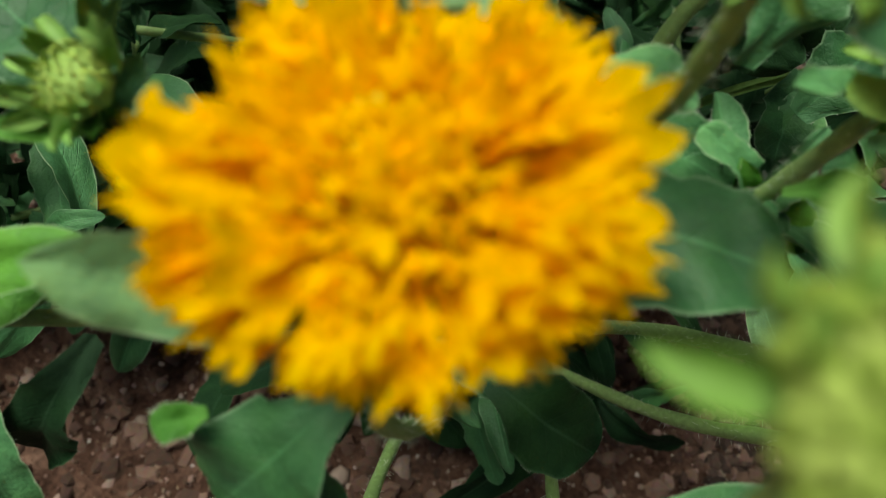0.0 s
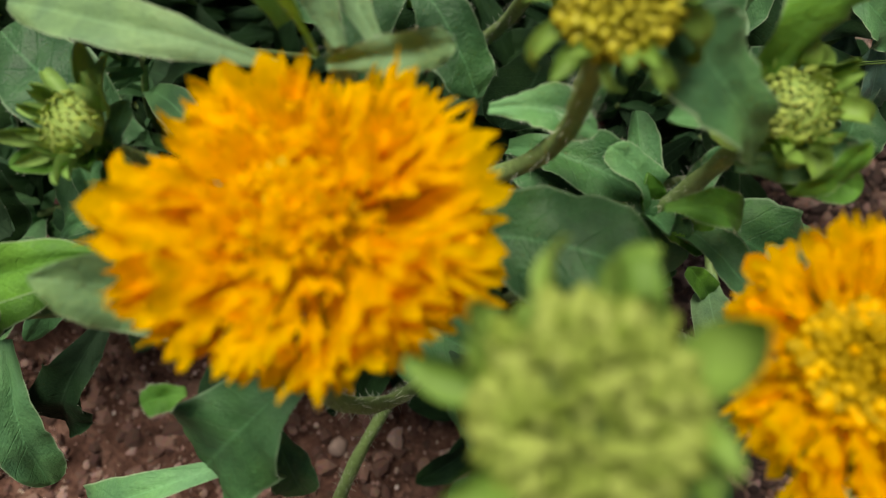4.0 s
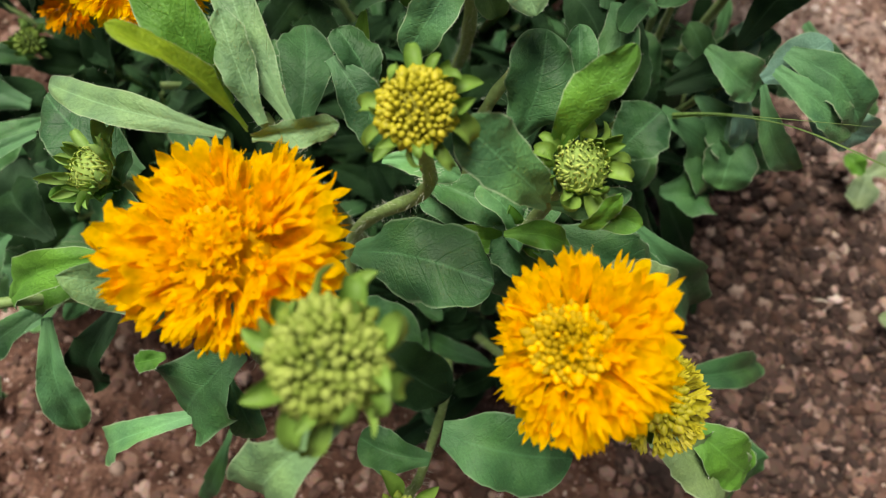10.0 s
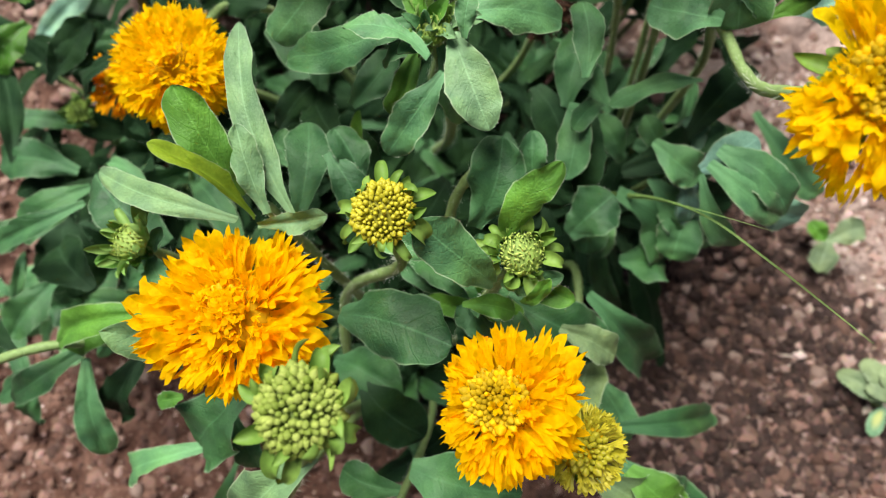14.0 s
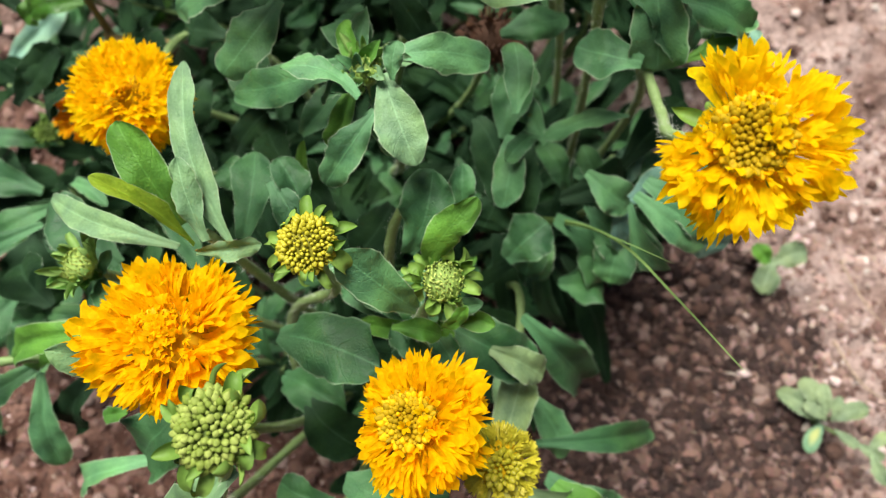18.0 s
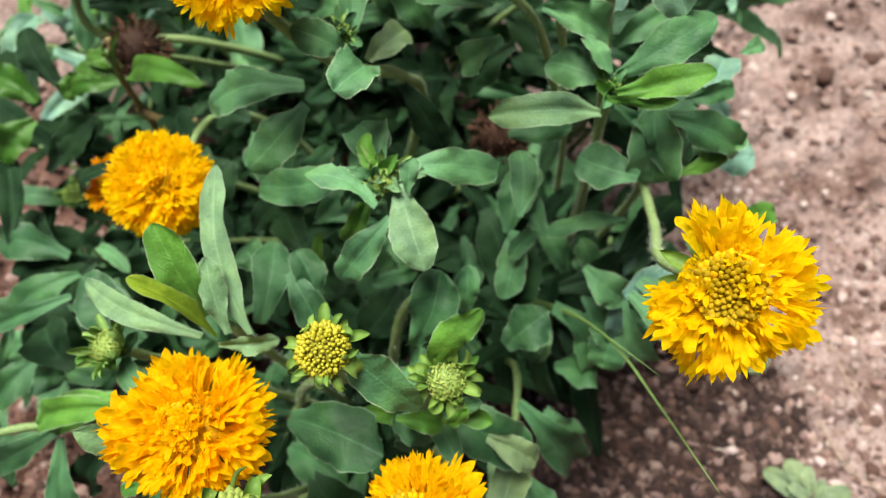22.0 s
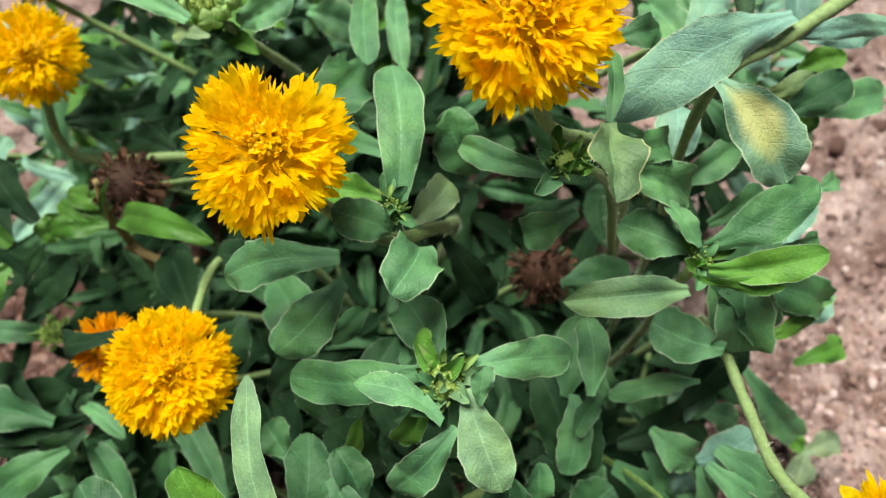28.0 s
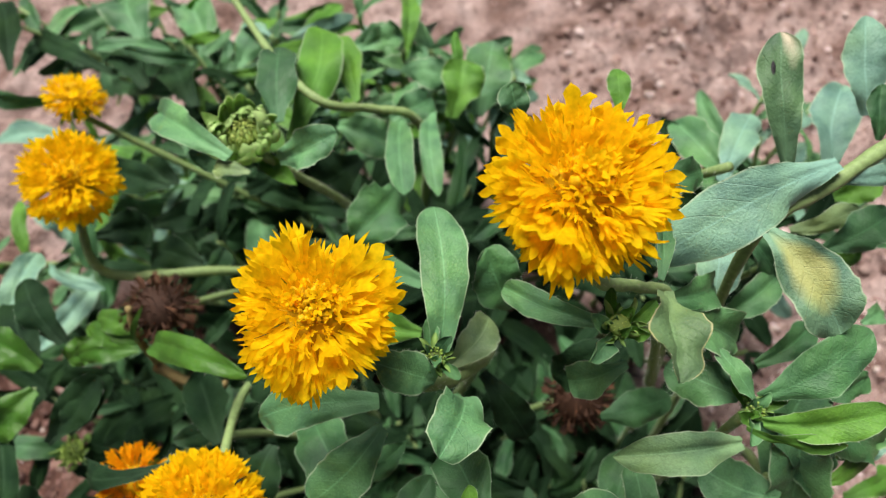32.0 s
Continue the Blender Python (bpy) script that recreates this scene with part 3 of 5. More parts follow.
def core_of(kind, sx, sz):
    """A copy of a core at its own size."""
    me = CORES[kind].copy()
    me.transform(Matrix.Diagonal((sx, sx, sz, 1)))
    return me


def frame_of(axis):
    z = Vector(axis).normalized()
    x = z.orthogonal().normalized()
    return Matrix((x, z.cross(x), z)).transposed()


def standing(place, d, axis, size, spin=0.0, wide=1.0):
    """A pose for a floret at place that points along d, its inner face to the head's axis."""
    z = d.normalized()
    y = axis - z * axis.dot(z)
    y = y.normalized() if y.length > 1e-4 else z.orthogonal().normalized()
    x = y.cross(z)
    rot = Matrix((x, y, z)).transposed() @ Matrix.Rotation(spin, 3, "Z")
    return Matrix.Translation(place) @ rot.to_4x4() @ Matrix.Diagonal((size * wide, size * wide, size, 1))


def around(shape, d):
    """How far a head reaches towards d, seen from above, from (degrees, share) pairs round it."""
    a = math.degrees(math.atan2(d.y, d.x)) % 360
    pts = [(shape[-1][0] - 360, shape[-1][1]), *shape, (shape[0][0] + 360, shape[0][1])]
    for (a0, s0), (a1, s1) in zip(pts, pts[1:]):
        if a0 <= a <= a1:
            return s0 + (s1 - s0) * smoothstep(a0, a1, a)
    return 1.0


def bloom(parent, c, axis, radius, n=220, knobs=45, open_at=40, colour="gold", knob="gold", reach=108, shape=((0, 1.0), (180, 1.0)), seed=0, ragged=0.10, core=0.46, bead=0.0026, flat=0.8, stars=0, droop=0.10, label=""):
    """A double head: bead-like disc florets in the middle, opened ones round them, lobed ray florets outside, bracts beneath."""
    r = random.Random(seed)
    c, axis = Vector(c), Vector(axis).normalized()
    f = frame_of(axis)
    core *= radius
    head = child("flower_head", core_of("gold", core * 0.95, core * flat * 0.95), parent, Matrix.Translation(c) @ f.to_4x4(), label)
    inv = head.matrix_basis.inverted()

    def toward(th, ph):
        return f @ Vector((math.sin(th) * math.cos(ph), math.sin(th) * math.sin(ph), math.cos(th)))

    def skin(th, ph):
        return c + f @ Vector((math.sin(th) * math.cos(ph) * core, math.sin(th) * math.sin(ph) * core, math.cos(th) * core * flat))

    def shaken(v, much):
        return (v + Vector((r.gauss(0, 1), r.gauss(0, 1), r.gauss(0, 1))) * much).normalized()

    for i in range(knobs):
        th, ph = radians(open_at) * ((i + 0.5) / knobs) ** 0.5, i * 2.39996
        d = shaken(toward(th, ph), 0.08)
        size = bead * (0.80 + 0.55 * (i / knobs)) * r.uniform(0.8, 1.2)
        tone = knob if knob == "lemon" or r.random() > 0.05 + 0.4 * (i / knobs) ** 2 else "amber"
        if tone == "olive" and r.random() < 0.45 * (i / knobs) ** 2:
            tone = "gold"
        child("disc_floret", r.choice(KNOBS[tone]), head, inv @ standing(skin(th, ph) - d * size * r.uniform(0.1, 0.5), d, axis, size, r.uniform(0, 6), r.uniform(0.85, 1.1)))
    for i in range(stars):
        th, ph = radians(open_at * r.uniform(0.25, 1.25)), r.uniform(0, 6.283)
        d = shaken(toward(th, ph), 0.15)
        size = bead * r.uniform(1.1, 1.9)
        child("disc_floret", r.choice(STARS[colour]), head, inv @ standing(skin(th, ph), d, axis, size, r.uniform(0, 6), r.uniform(0.8, 1.2)))
    n = int(n * 1.22)
    for i in range(n):
        k = (i + 0.5) / n
        lo, hi = radians(open_at * 0.8), radians(reach)
        th = math.acos(math.cos(lo) + (math.cos(hi) - math.cos(lo)) * k ** 0.9)
        ph = i * 2.39996 + r.gauss(0, 0.10)
        d = toward(th + r.gauss(0, 0.05), ph)
        root = skin(th, ph) - d * core * 0.12
        grow = smoothstep(0.0, 0.40, k)
        far_out = radius * (1 + (around(shape, d) - 1) * smoothstep(0.1, 0.6, math.hypot(d.x, d.y))) - core * 0.9
        size = max(0.14 * radius, far_out * (0.36 + 0.64 * grow) * max(0.55, 1 + r.gauss(0, ragged)))
        rays = RAYS["deep"] if colour == "gold" and k > 0.8 and r.random() < 0.15 else RAYS[colour]
        aim = shaken(d + axis * r.gauss(droop, 0.16), 0.08)
        child("floret", r.choice(rays), head, inv @ standing(root, aim, axis, size, r.gauss(0, 0.45), r.uniform(0.62, 0.98) * (1.5 - 0.5 * grow)))
    for i in range(14):
        ph = i / 14 * 6.283 + r.uniform(-0.15, 0.15)
        th = radians(122 + 10 * (i % 2))
        d = toward(th, ph)
        child("bract", r.choice(BRACTS), head, inv @ standing(c + d * core * 0.8, d, axis, radius * r.uniform(0.5, 0.7), 0.0, 0.8))
    return head


def bud(parent, c, axis, radius, n=110, knob="green", bracts=14, curl_in=False, reach=88, bract_size=1.0, knob_size=0.27, seed=0, bract_set=None, label=""):
    """A closed head packed with bead-like florets inside a ring of curling bracts."""
    r = random.Random(seed)
    c, axis = Vector(c), Vector(axis).normalized()
    f = frame_of(axis)
    head = child("flower_bud", core_of({"lemon": "lemon", "hairy": "pale"}.get(knob, "green"), radius * 0.78, radius * 0.53), parent, Matrix.Translation(c) @ f.to_4x4(), label)
    inv = head.matrix_basis.inverted()
    for i in range(n):
        k = (i + 0.5) / n
        th = radians(reach) * k ** 0.5
        ph = i * 2.39996 + r.gauss(0, 0.05)
        th *= r.uniform(0.95, 1.05)
        d = f @ Vector((math.sin(th) * math.cos(ph), math.sin(th) * math.sin(ph), math.cos(th)))
        place = c + f @ Vector((math.sin(th) * math.cos(ph) * 0.80, math.sin(th) * math.sin(ph) * 0.80, math.cos(th) * 0.56)) * radius
        size = radius * knob_size * (0.82 + 0.32 * k) * r.uniform(0.68, 1.28)
        d = (d + Vector((r.gauss(0, 1), r.gauss(0, 1), r.gauss(0, 1))) * 0.10).normalized()
        if knob == "hairy":
            # pointed scales that close over the middle
            up = (d * 0.6 + axis * 0.8).normalized()
            child("disc_floret", r.choice(SCALES), head, inv @ standing(place - up * radius * 0.1, up, axis, radius * r.uniform(0.38, 0.55) * (0.6 + 0.4 * k), r.gauss(0, 0.35), r.uniform(0.8, 1.2)))
            continue
        child("disc_floret", r.choice(KNOBS[knob]), head, inv @ standing(place - d * size * 0.15, d, axis, size, r.uniform(0, 6), r.uniform(1.0, 1.2)))
    for i in range(bracts * 2):
        row = i % 2
        ph = i / bracts * 3.1416 + r.uniform(-0.34, 0.34)
        th = radians((96 if row else 84) + r.uniform(-7, 7))
        d = f @ Vector((math.sin(th) * math.cos(ph), math.sin(th) * math.sin(ph), math.cos(th)))
        if row and bract_set is BRACTS_BROAD:
            aim = (d + axis * r.uniform(-0.10, 0.50)).normalized()
            size = radius * bract_size * r.uniform(0.55, 0.95)
        elif row:
            aim = (d + axis * r.uniform(-0.20, 0.60)).normalized()
            size = radius * bract_size * r.uniform(0.60, 1.0)
        else:
            aim = (d * 0.6 + axis * r.uniform(0.5, 1.1)).normalized()
            size = radius * bract_size * r.uniform(0.38, 0.62)
        if curl_in:
            aim = (aim + axis * (0.4 if bract_set is BRACTS_BROAD else 0.8)).normalized()
        child("bract", r.choice(bract_set or (BRACTS_IN if curl_in else BRACTS)), head, inv @ standing(c + d * radius * 0.86, aim, axis, size, r.gauss(0, 0.6), r.uniform(0.75, 1.2)))
    return head


def dry_head(parent, c, axis, radius, seed=0):
    """A withered head: crumpled brown florets packed round a dark core."""
    r = random.Random(seed)
    c, axis = Vector(c), Vector(axis).normalized()
    f = frame_of(axis)
    head = child("dry_head", core_of("dry", radius * 0.66, radius * 0.56), parent, Matrix.Translation(c), "withered dark brown seed head")
    inv = head.matrix_basis.inverted()
    for i in range(260):
        th, ph = radians(125) * ((i + 0.5) / 260) ** 0.5, i * 2.39996
        d = f @ Vector((math.sin(th) * math.cos(ph), math.sin(th) * math.sin(ph), math.cos(th)))
        aim = (d + Vector((r.gauss(0, 1), r.gauss(0, 1), r.gauss(0, 1))) * 0.32).normalized()
        child("floret", r.choice(RAYS["dry"]), head, inv @ standing(c + d * radius * 0.55, aim, axis, radius * r.uniform(0.25, 0.55), r.gauss(0, 1.2), r.uniform(0.3, 0.7)))
    return head


def leaf_tip(parent, c, reach, kinds, seed, count=9):
    """The growing tip of a shoot: small folded leaves standing close round a yellow-green heart."""
    r = random.Random(seed)
    c = Vector(c)
    for k in range(count):
        a, q = k * 2.4 + r.uniform(-0.3, 0.3), (k + 1) / count
        out = Vector((math.cos(a) * q, math.sin(a) * q, 1.25 - 0.9 * q)).normalized()
        ln = reach * (0.40 + 0.60 * q) * r.uniform(0.85, 1.15)
        foot = c + Vector((out.x, out.y, 0)) * 0.0012
        leaf(parent, foot, foot + out * ln, ln * r.uniform(0.28, 0.42), kinds[k % len(kinds)], 0.05, r.uniform(-30, 30), cup=0.2, fuzz=10)


# -- ground --
def graded(lo, hi, step, far):
    xs = list(np.arange(lo, hi + 1e-6, step))
    d, up, down = step, [], []
    x, y = hi, lo
    while x < far:
        d *= 1.35
        x, y = x + d, y - d
        up.append(x)
        down.append(y)
    return down[::-1] + xs + up


def build_ground():
    xs, ys = graded(-0.42, 0.50, 0.0032, 60.0), graded(-0.22, 0.72, 0.0032, 60.0)
    verts = [(x, y, ground_z(x, y)) for y in ys for x in xs]
    w = len(xs)
    faces = [(j * w + i, j * w + i + 1, (j + 1) * w + i + 1, (j + 1) * w + i) for j in range(len(ys) - 1) for i in range(w - 1)]
    return tagged(new("ground", mesh_of("ground", verts, faces, [SOIL])), "reddish brown crumbly garden soil with pale grit", "soil", kind="structure")


build_ground()


# -- plants --
def plant(name, place, label, category="plant", group=""):
    ob = new(name)
    ob.empty_display_size = 0.02
    ob.location = (place[0], place[1], ground_z(*place))
    return tagged(ob, label, category, group)


front = plant("blanket_flower_plant", (0.03, 0.03), "bushy blanket flower plant with golden double blooms and grey-green leaves", group="blanket flower plants")
right = plant("blanket_flower_plant", (0.125, 0.13), "blanket flower plant sprawling over soil with one golden bloom", group="blanket flower plants")
back = plant("blanket_flower_plant", (0.01, 0.15), "tall blanket flower plant with golden blooms and brown seed heads", group="blanket flower plants")
far = plant("blanket_flower_plant", (0.00, 0.27), "blanket flower plant with small blooms at the bed's edge", group="blanket flower plants")


# -- leaves --
# many lower leaves are "dark" or "low" to paint in their shade
leaf(front, (-0.010, 0.032, 0.217), (-0.059, 0.047, 0.220), 0.0084, "silver", 0.05, 0)
leaf(front, (-0.003, 0.031, 0.222), (-0.0240, 0.0400, 0.2490), 0.0070, "yellow", 0.03, 40)
leaf(front, (-0.009, 0.039, 0.218), (-0.021, 0.057, 0.246), 0.0134, "green", 0.06, 0)
leaf(front, (0.0005, 0.0325, 0.222), (-0.0080, 0.0545, 0.233), 0.0085, "silver", 0.03, 0)
leaf(front, (0.0065, 0.0340, 0.218), (-0.0120, 0.0860, 0.236), 0.0100, "silver", 0.03, -10, blunt=0.45)
leaf(front, (-0.001, 0.0285, 0.224), (0.018, 0.0295, 0.226), 0.0064, "silver", 0.0, 35)
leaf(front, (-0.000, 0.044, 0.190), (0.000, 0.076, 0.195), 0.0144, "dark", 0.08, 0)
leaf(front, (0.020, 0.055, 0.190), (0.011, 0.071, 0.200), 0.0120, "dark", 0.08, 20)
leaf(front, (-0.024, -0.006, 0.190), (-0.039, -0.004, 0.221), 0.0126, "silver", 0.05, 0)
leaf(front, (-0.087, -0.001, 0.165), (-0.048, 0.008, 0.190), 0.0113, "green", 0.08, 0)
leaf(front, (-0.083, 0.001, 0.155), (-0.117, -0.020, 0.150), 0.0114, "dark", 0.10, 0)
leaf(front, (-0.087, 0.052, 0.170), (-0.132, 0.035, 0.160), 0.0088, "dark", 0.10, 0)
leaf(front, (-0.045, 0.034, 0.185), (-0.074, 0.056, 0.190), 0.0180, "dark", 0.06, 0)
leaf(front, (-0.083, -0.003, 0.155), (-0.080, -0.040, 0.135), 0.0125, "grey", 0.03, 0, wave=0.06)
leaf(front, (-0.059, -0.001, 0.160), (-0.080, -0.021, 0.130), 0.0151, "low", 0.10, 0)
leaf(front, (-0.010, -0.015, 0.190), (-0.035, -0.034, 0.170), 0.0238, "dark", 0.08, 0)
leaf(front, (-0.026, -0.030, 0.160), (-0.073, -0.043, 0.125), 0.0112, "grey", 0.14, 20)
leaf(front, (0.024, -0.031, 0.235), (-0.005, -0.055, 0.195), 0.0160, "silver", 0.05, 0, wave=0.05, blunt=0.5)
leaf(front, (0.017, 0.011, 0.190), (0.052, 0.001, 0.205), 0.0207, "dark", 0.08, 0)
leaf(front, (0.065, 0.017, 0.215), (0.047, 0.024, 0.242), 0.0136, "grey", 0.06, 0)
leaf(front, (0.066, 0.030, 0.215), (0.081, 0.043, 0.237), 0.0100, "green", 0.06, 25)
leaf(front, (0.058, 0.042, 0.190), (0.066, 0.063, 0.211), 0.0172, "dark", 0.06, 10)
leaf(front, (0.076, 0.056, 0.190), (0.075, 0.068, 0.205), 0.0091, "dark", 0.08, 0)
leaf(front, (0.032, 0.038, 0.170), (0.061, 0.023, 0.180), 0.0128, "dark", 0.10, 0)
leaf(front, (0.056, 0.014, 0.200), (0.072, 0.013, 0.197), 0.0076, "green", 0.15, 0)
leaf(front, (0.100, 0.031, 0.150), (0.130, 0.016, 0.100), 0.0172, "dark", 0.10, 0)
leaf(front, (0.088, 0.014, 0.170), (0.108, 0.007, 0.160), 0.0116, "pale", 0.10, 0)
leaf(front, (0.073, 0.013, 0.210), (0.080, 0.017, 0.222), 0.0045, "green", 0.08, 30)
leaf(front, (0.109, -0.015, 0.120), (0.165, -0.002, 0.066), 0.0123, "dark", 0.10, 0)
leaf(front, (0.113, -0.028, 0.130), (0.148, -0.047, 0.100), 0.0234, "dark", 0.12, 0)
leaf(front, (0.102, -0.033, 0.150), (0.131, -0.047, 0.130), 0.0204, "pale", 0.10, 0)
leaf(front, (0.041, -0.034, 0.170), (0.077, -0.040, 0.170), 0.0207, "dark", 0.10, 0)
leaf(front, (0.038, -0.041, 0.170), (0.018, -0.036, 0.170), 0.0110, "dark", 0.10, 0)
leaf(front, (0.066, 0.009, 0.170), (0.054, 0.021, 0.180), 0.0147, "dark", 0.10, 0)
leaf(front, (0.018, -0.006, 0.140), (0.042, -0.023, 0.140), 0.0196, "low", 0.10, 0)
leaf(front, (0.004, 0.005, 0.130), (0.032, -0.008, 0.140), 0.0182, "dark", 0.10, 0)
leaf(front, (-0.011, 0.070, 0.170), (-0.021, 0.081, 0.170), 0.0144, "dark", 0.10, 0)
leaf(back, (0.038, 0.092, 0.228), (-0.005, 0.093, 0.205), 0.0136, "dark", 0.06, 0)
leaf(back, (0.042, 0.095, 0.228), (0.029, 0.118, 0.215), 0.0157, "dark", 0.06, 0)
leaf(back, (0.052, 0.094, 0.230), (0.082, 0.102, 0.215), 0.0123, "grey", 0.06, 0)
leaf(back, (0.050, 0.087, 0.230), (0.062, 0.060, 0.223), 0.0144, "silver", 0.06, 0)
leaf(back, (0.0480, 0.0770, 0.225), (0.0290, 0.0570, 0.210), 0.0115, "grey", 0.08, 0)
leaf(back, (0.0440, 0.0770, 0.233), (0.0200, 0.0875, 0.238), 0.0090, "grey", 0.03, 30)
leaf(back, (0.054, 0.082, 0.235), (0.055, 0.091, 0.242), 0.0065, "grey", 0.05, 0)
leaf(right, (0.116, 0.121, 0.230), (0.080, 0.112, 0.240), 0.0120, "silver", 0.06, 0)
leaf(right, (0.121, 0.133, 0.235), (0.150, 0.150, 0.250), 0.0141, "dark", 0.06, 0)
leaf(right, (0.121, 0.126, 0.235), (0.148, 0.126, 0.252), 0.0104, "green", 0.06, 0)
leaf(right, (0.116, 0.124, 0.235), (0.137, 0.116, 0.246), 0.0052, "green", 0.03, 40)
leaf(right, (0.120, 0.131, 0.235), (0.109, 0.145, 0.242), 0.0071, "grey", 0.05, 30)
leaf(right, (0.117, 0.134, 0.230), (0.097, 0.144, 0.225), 0.0143, "grey", 0.06, 0)
leaf(right, (0.1345, 0.1090, 0.208), (0.1120, 0.1175, 0.205), 0.0165, "grey", 0.06, 0)
leaf(right, (0.130, 0.125, 0.222), (0.151, 0.118, 0.200), 0.0171, "dark", 0.08, 0)
leaf(right, (0.135, 0.131, 0.228), (0.141, 0.108, 0.203), 0.0200, "grey", 0.04, 0)
leaf(right, (0.141, 0.131, 0.215), (0.177, 0.129, 0.200), 0.0145, "dark", 0.08, 0)
leaf(right, (0.150, 0.127, 0.200), (0.179, 0.137, 0.200), 0.0118, "grey", 0.08, 0)
leaf(back, (0.026, 0.136, 0.235), (0.022, 0.183, 0.253), 0.0152, "grey", 0.04, 0)
leaf(back, (0.034, 0.128, 0.235), (0.028, 0.106, 0.252), 0.0151, "grey", 0.08, 0)
leaf(back, (0.026, 0.131, 0.240), (0.009, 0.132, 0.250), 0.0121, "grey", 0.10, 0)
leaf(back, (0.008, 0.129, 0.220), (-0.033, 0.123, 0.209), 0.0149, "grey", 0.06, 0)
leaf(back, (0.010, 0.121, 0.220), (-0.011, 0.097, 0.212), 0.0158, "grey", 0.06, 0)
leaf(back, (0.041, 0.146, 0.200), (0.060, 0.128, 0.180), 0.0132, "low", 0.08, 0)
leaf(back, (0.019, 0.156, 0.210), (-0.003, 0.159, 0.210), 0.0119, "green", 0.10, 0)
leaf(back, (0.0795, 0.1425, 0.286), (0.0795, 0.1190, 0.291), 0.0135, "dying", 0.06, -20)
leaf(back, (0.084, 0.153, 0.270), (0.086, 0.183, 0.262), 0.0067, "grey", 0.05, 20)
leaf(back, (0.076, 0.147, 0.250), (0.046, 0.163, 0.236), 0.0093, "grey", 0.06, 0)
leaf(back, (0.0800, 0.1380, 0.245), (0.0640, 0.1350, 0.230), 0.0115, "grey", 0.05, 0)
leaf(back, (0.085, 0.154, 0.220), (0.066, 0.146, 0.200), 0.0137, "low", 0.06, 0)
leaf(back, (0.093, 0.152, 0.245), (0.119, 0.151, 0.231), 0.0146, "grey", 0.06, 0)
leaf(back, (0.090, 0.156, 0.250), (0.112, 0.167, 0.240), 0.0110, "dark", 0.06, 0)
leaf(back, (0.050, 0.167, 0.210), (0.039, 0.180, 0.230), 0.0168, "dark", 0.10, 0)
leaf(back, (0.030, 0.142, 0.220), (0.043, 0.160, 0.220), 0.0117, "pale", 0.10, 0)
leaf(right, (0.142, 0.198, 0.263), (0.091, 0.168, 0.255), 0.0188, "blue", 0.05, 0)
leaf(right, (0.119, 0.175, 0.260), (0.139, 0.147, 0.255), 0.0191, "patch", 0.05, 0)
leaf(right, (0.166, 0.199, 0.210), (0.185, 0.208, 0.220), 0.0128, "green", 0.06, 0)
leaf(right, (0.174, 0.204, 0.200), (0.210, 0.218, 0.200), 0.0145, "grey", 0.06, 0)
leaf(right, (0.165, 0.217, 0.230), (0.193, 0.224, 0.230), 0.0100, "blue", 0.05, 20)
leaf(right, (0.129, 0.199, 0.220), (0.150, 0.182, 0.200), 0.0112, "dark", 0.06, 0)
leaf(right, (0.186, 0.120, 0.150), (0.213, 0.132, 0.140), 0.0113, "green", 0.10, 0)
leaf(right, (0.179, 0.127, 0.115), (0.217, 0.100, 0.085), 0.0150, "grey", 0.10, 0)
stem(front, [(0.092, 0.070, 0.040), (0.1005, 0.053, 0.106), (0.1015, 0.020, 0.108), (0.0985, -0.004, 0.128)], 0.0021, 0.0017, name="branch")
leaf(front, (0.1012, 0.024, 0.106), (0.0985, -0.012, 0.128), 0.0130, "silver", 0.05, 20)
leaf(front, (0.1000, 0.014, 0.108), (0.0905, 0.019, 0.126), 0.0075, "green", 0.05, 0)
leaf(right, (0.144, 0.097, 0.130), (0.146, 0.111, 0.142), 0.0120, "blue", 0.08, 0)
leaf(right, (0.146, 0.098, 0.125), (0.141, 0.079, 0.115), 0.0125, "blue", 0.08, 0)
leaf(right, (0.132, 0.096, 0.135), (0.124, 0.106, 0.147), 0.0100, "grey", 0.08, 0)
leaf(right, (0.158, 0.103, 0.120), (0.176, 0.100, 0.112), 0.0140, "grey", 0.08, 0)
leaf(right, (0.121, 0.105, 0.105), (0.109, 0.124, 0.115), 0.0120, "dark", 0.08, 0)
leaf(right, (0.143, 0.097, 0.130), (0.129, 0.088, 0.134), 0.0085, "silver", 0.08, 0)
leaf(right, (0.144, 0.098, 0.130), (0.156, 0.108, 0.140), 0.0100, "grey", 0.08, 0)
stem(right, [(0.125, 0.130, 0.0), (0.132, 0.105, 0.07), (0.145, 0.098, 0.128)], 0.0018, 0.0014, name="branch")
leaf(right, (0.144, 0.082, 0.170), (0.173, 0.066, 0.150), 0.0151, "grey", 0.10, 0)
leaf(right, (0.136, 0.104, 0.180), (0.105, 0.098, 0.170), 0.0079, "grey", 0.10, 20)
leaf(back, (0.0925, 0.0930, 0.198), (0.0905, 0.1175, 0.206), 0.0105, "grey", 0.04, 0)
leaf(back, (0.0920, 0.0980, 0.172), (0.0900, 0.0695, 0.170), 0.0120, "grey", 0.06, 0)
leaf(back, (0.089, 0.097, 0.170), (0.097, 0.128, 0.175), 0.0153, "dark", 0.08, 0)
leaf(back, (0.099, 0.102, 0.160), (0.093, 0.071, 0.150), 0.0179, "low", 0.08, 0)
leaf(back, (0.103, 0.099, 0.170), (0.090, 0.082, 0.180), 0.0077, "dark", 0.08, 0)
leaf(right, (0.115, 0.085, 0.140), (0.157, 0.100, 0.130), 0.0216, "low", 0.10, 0)
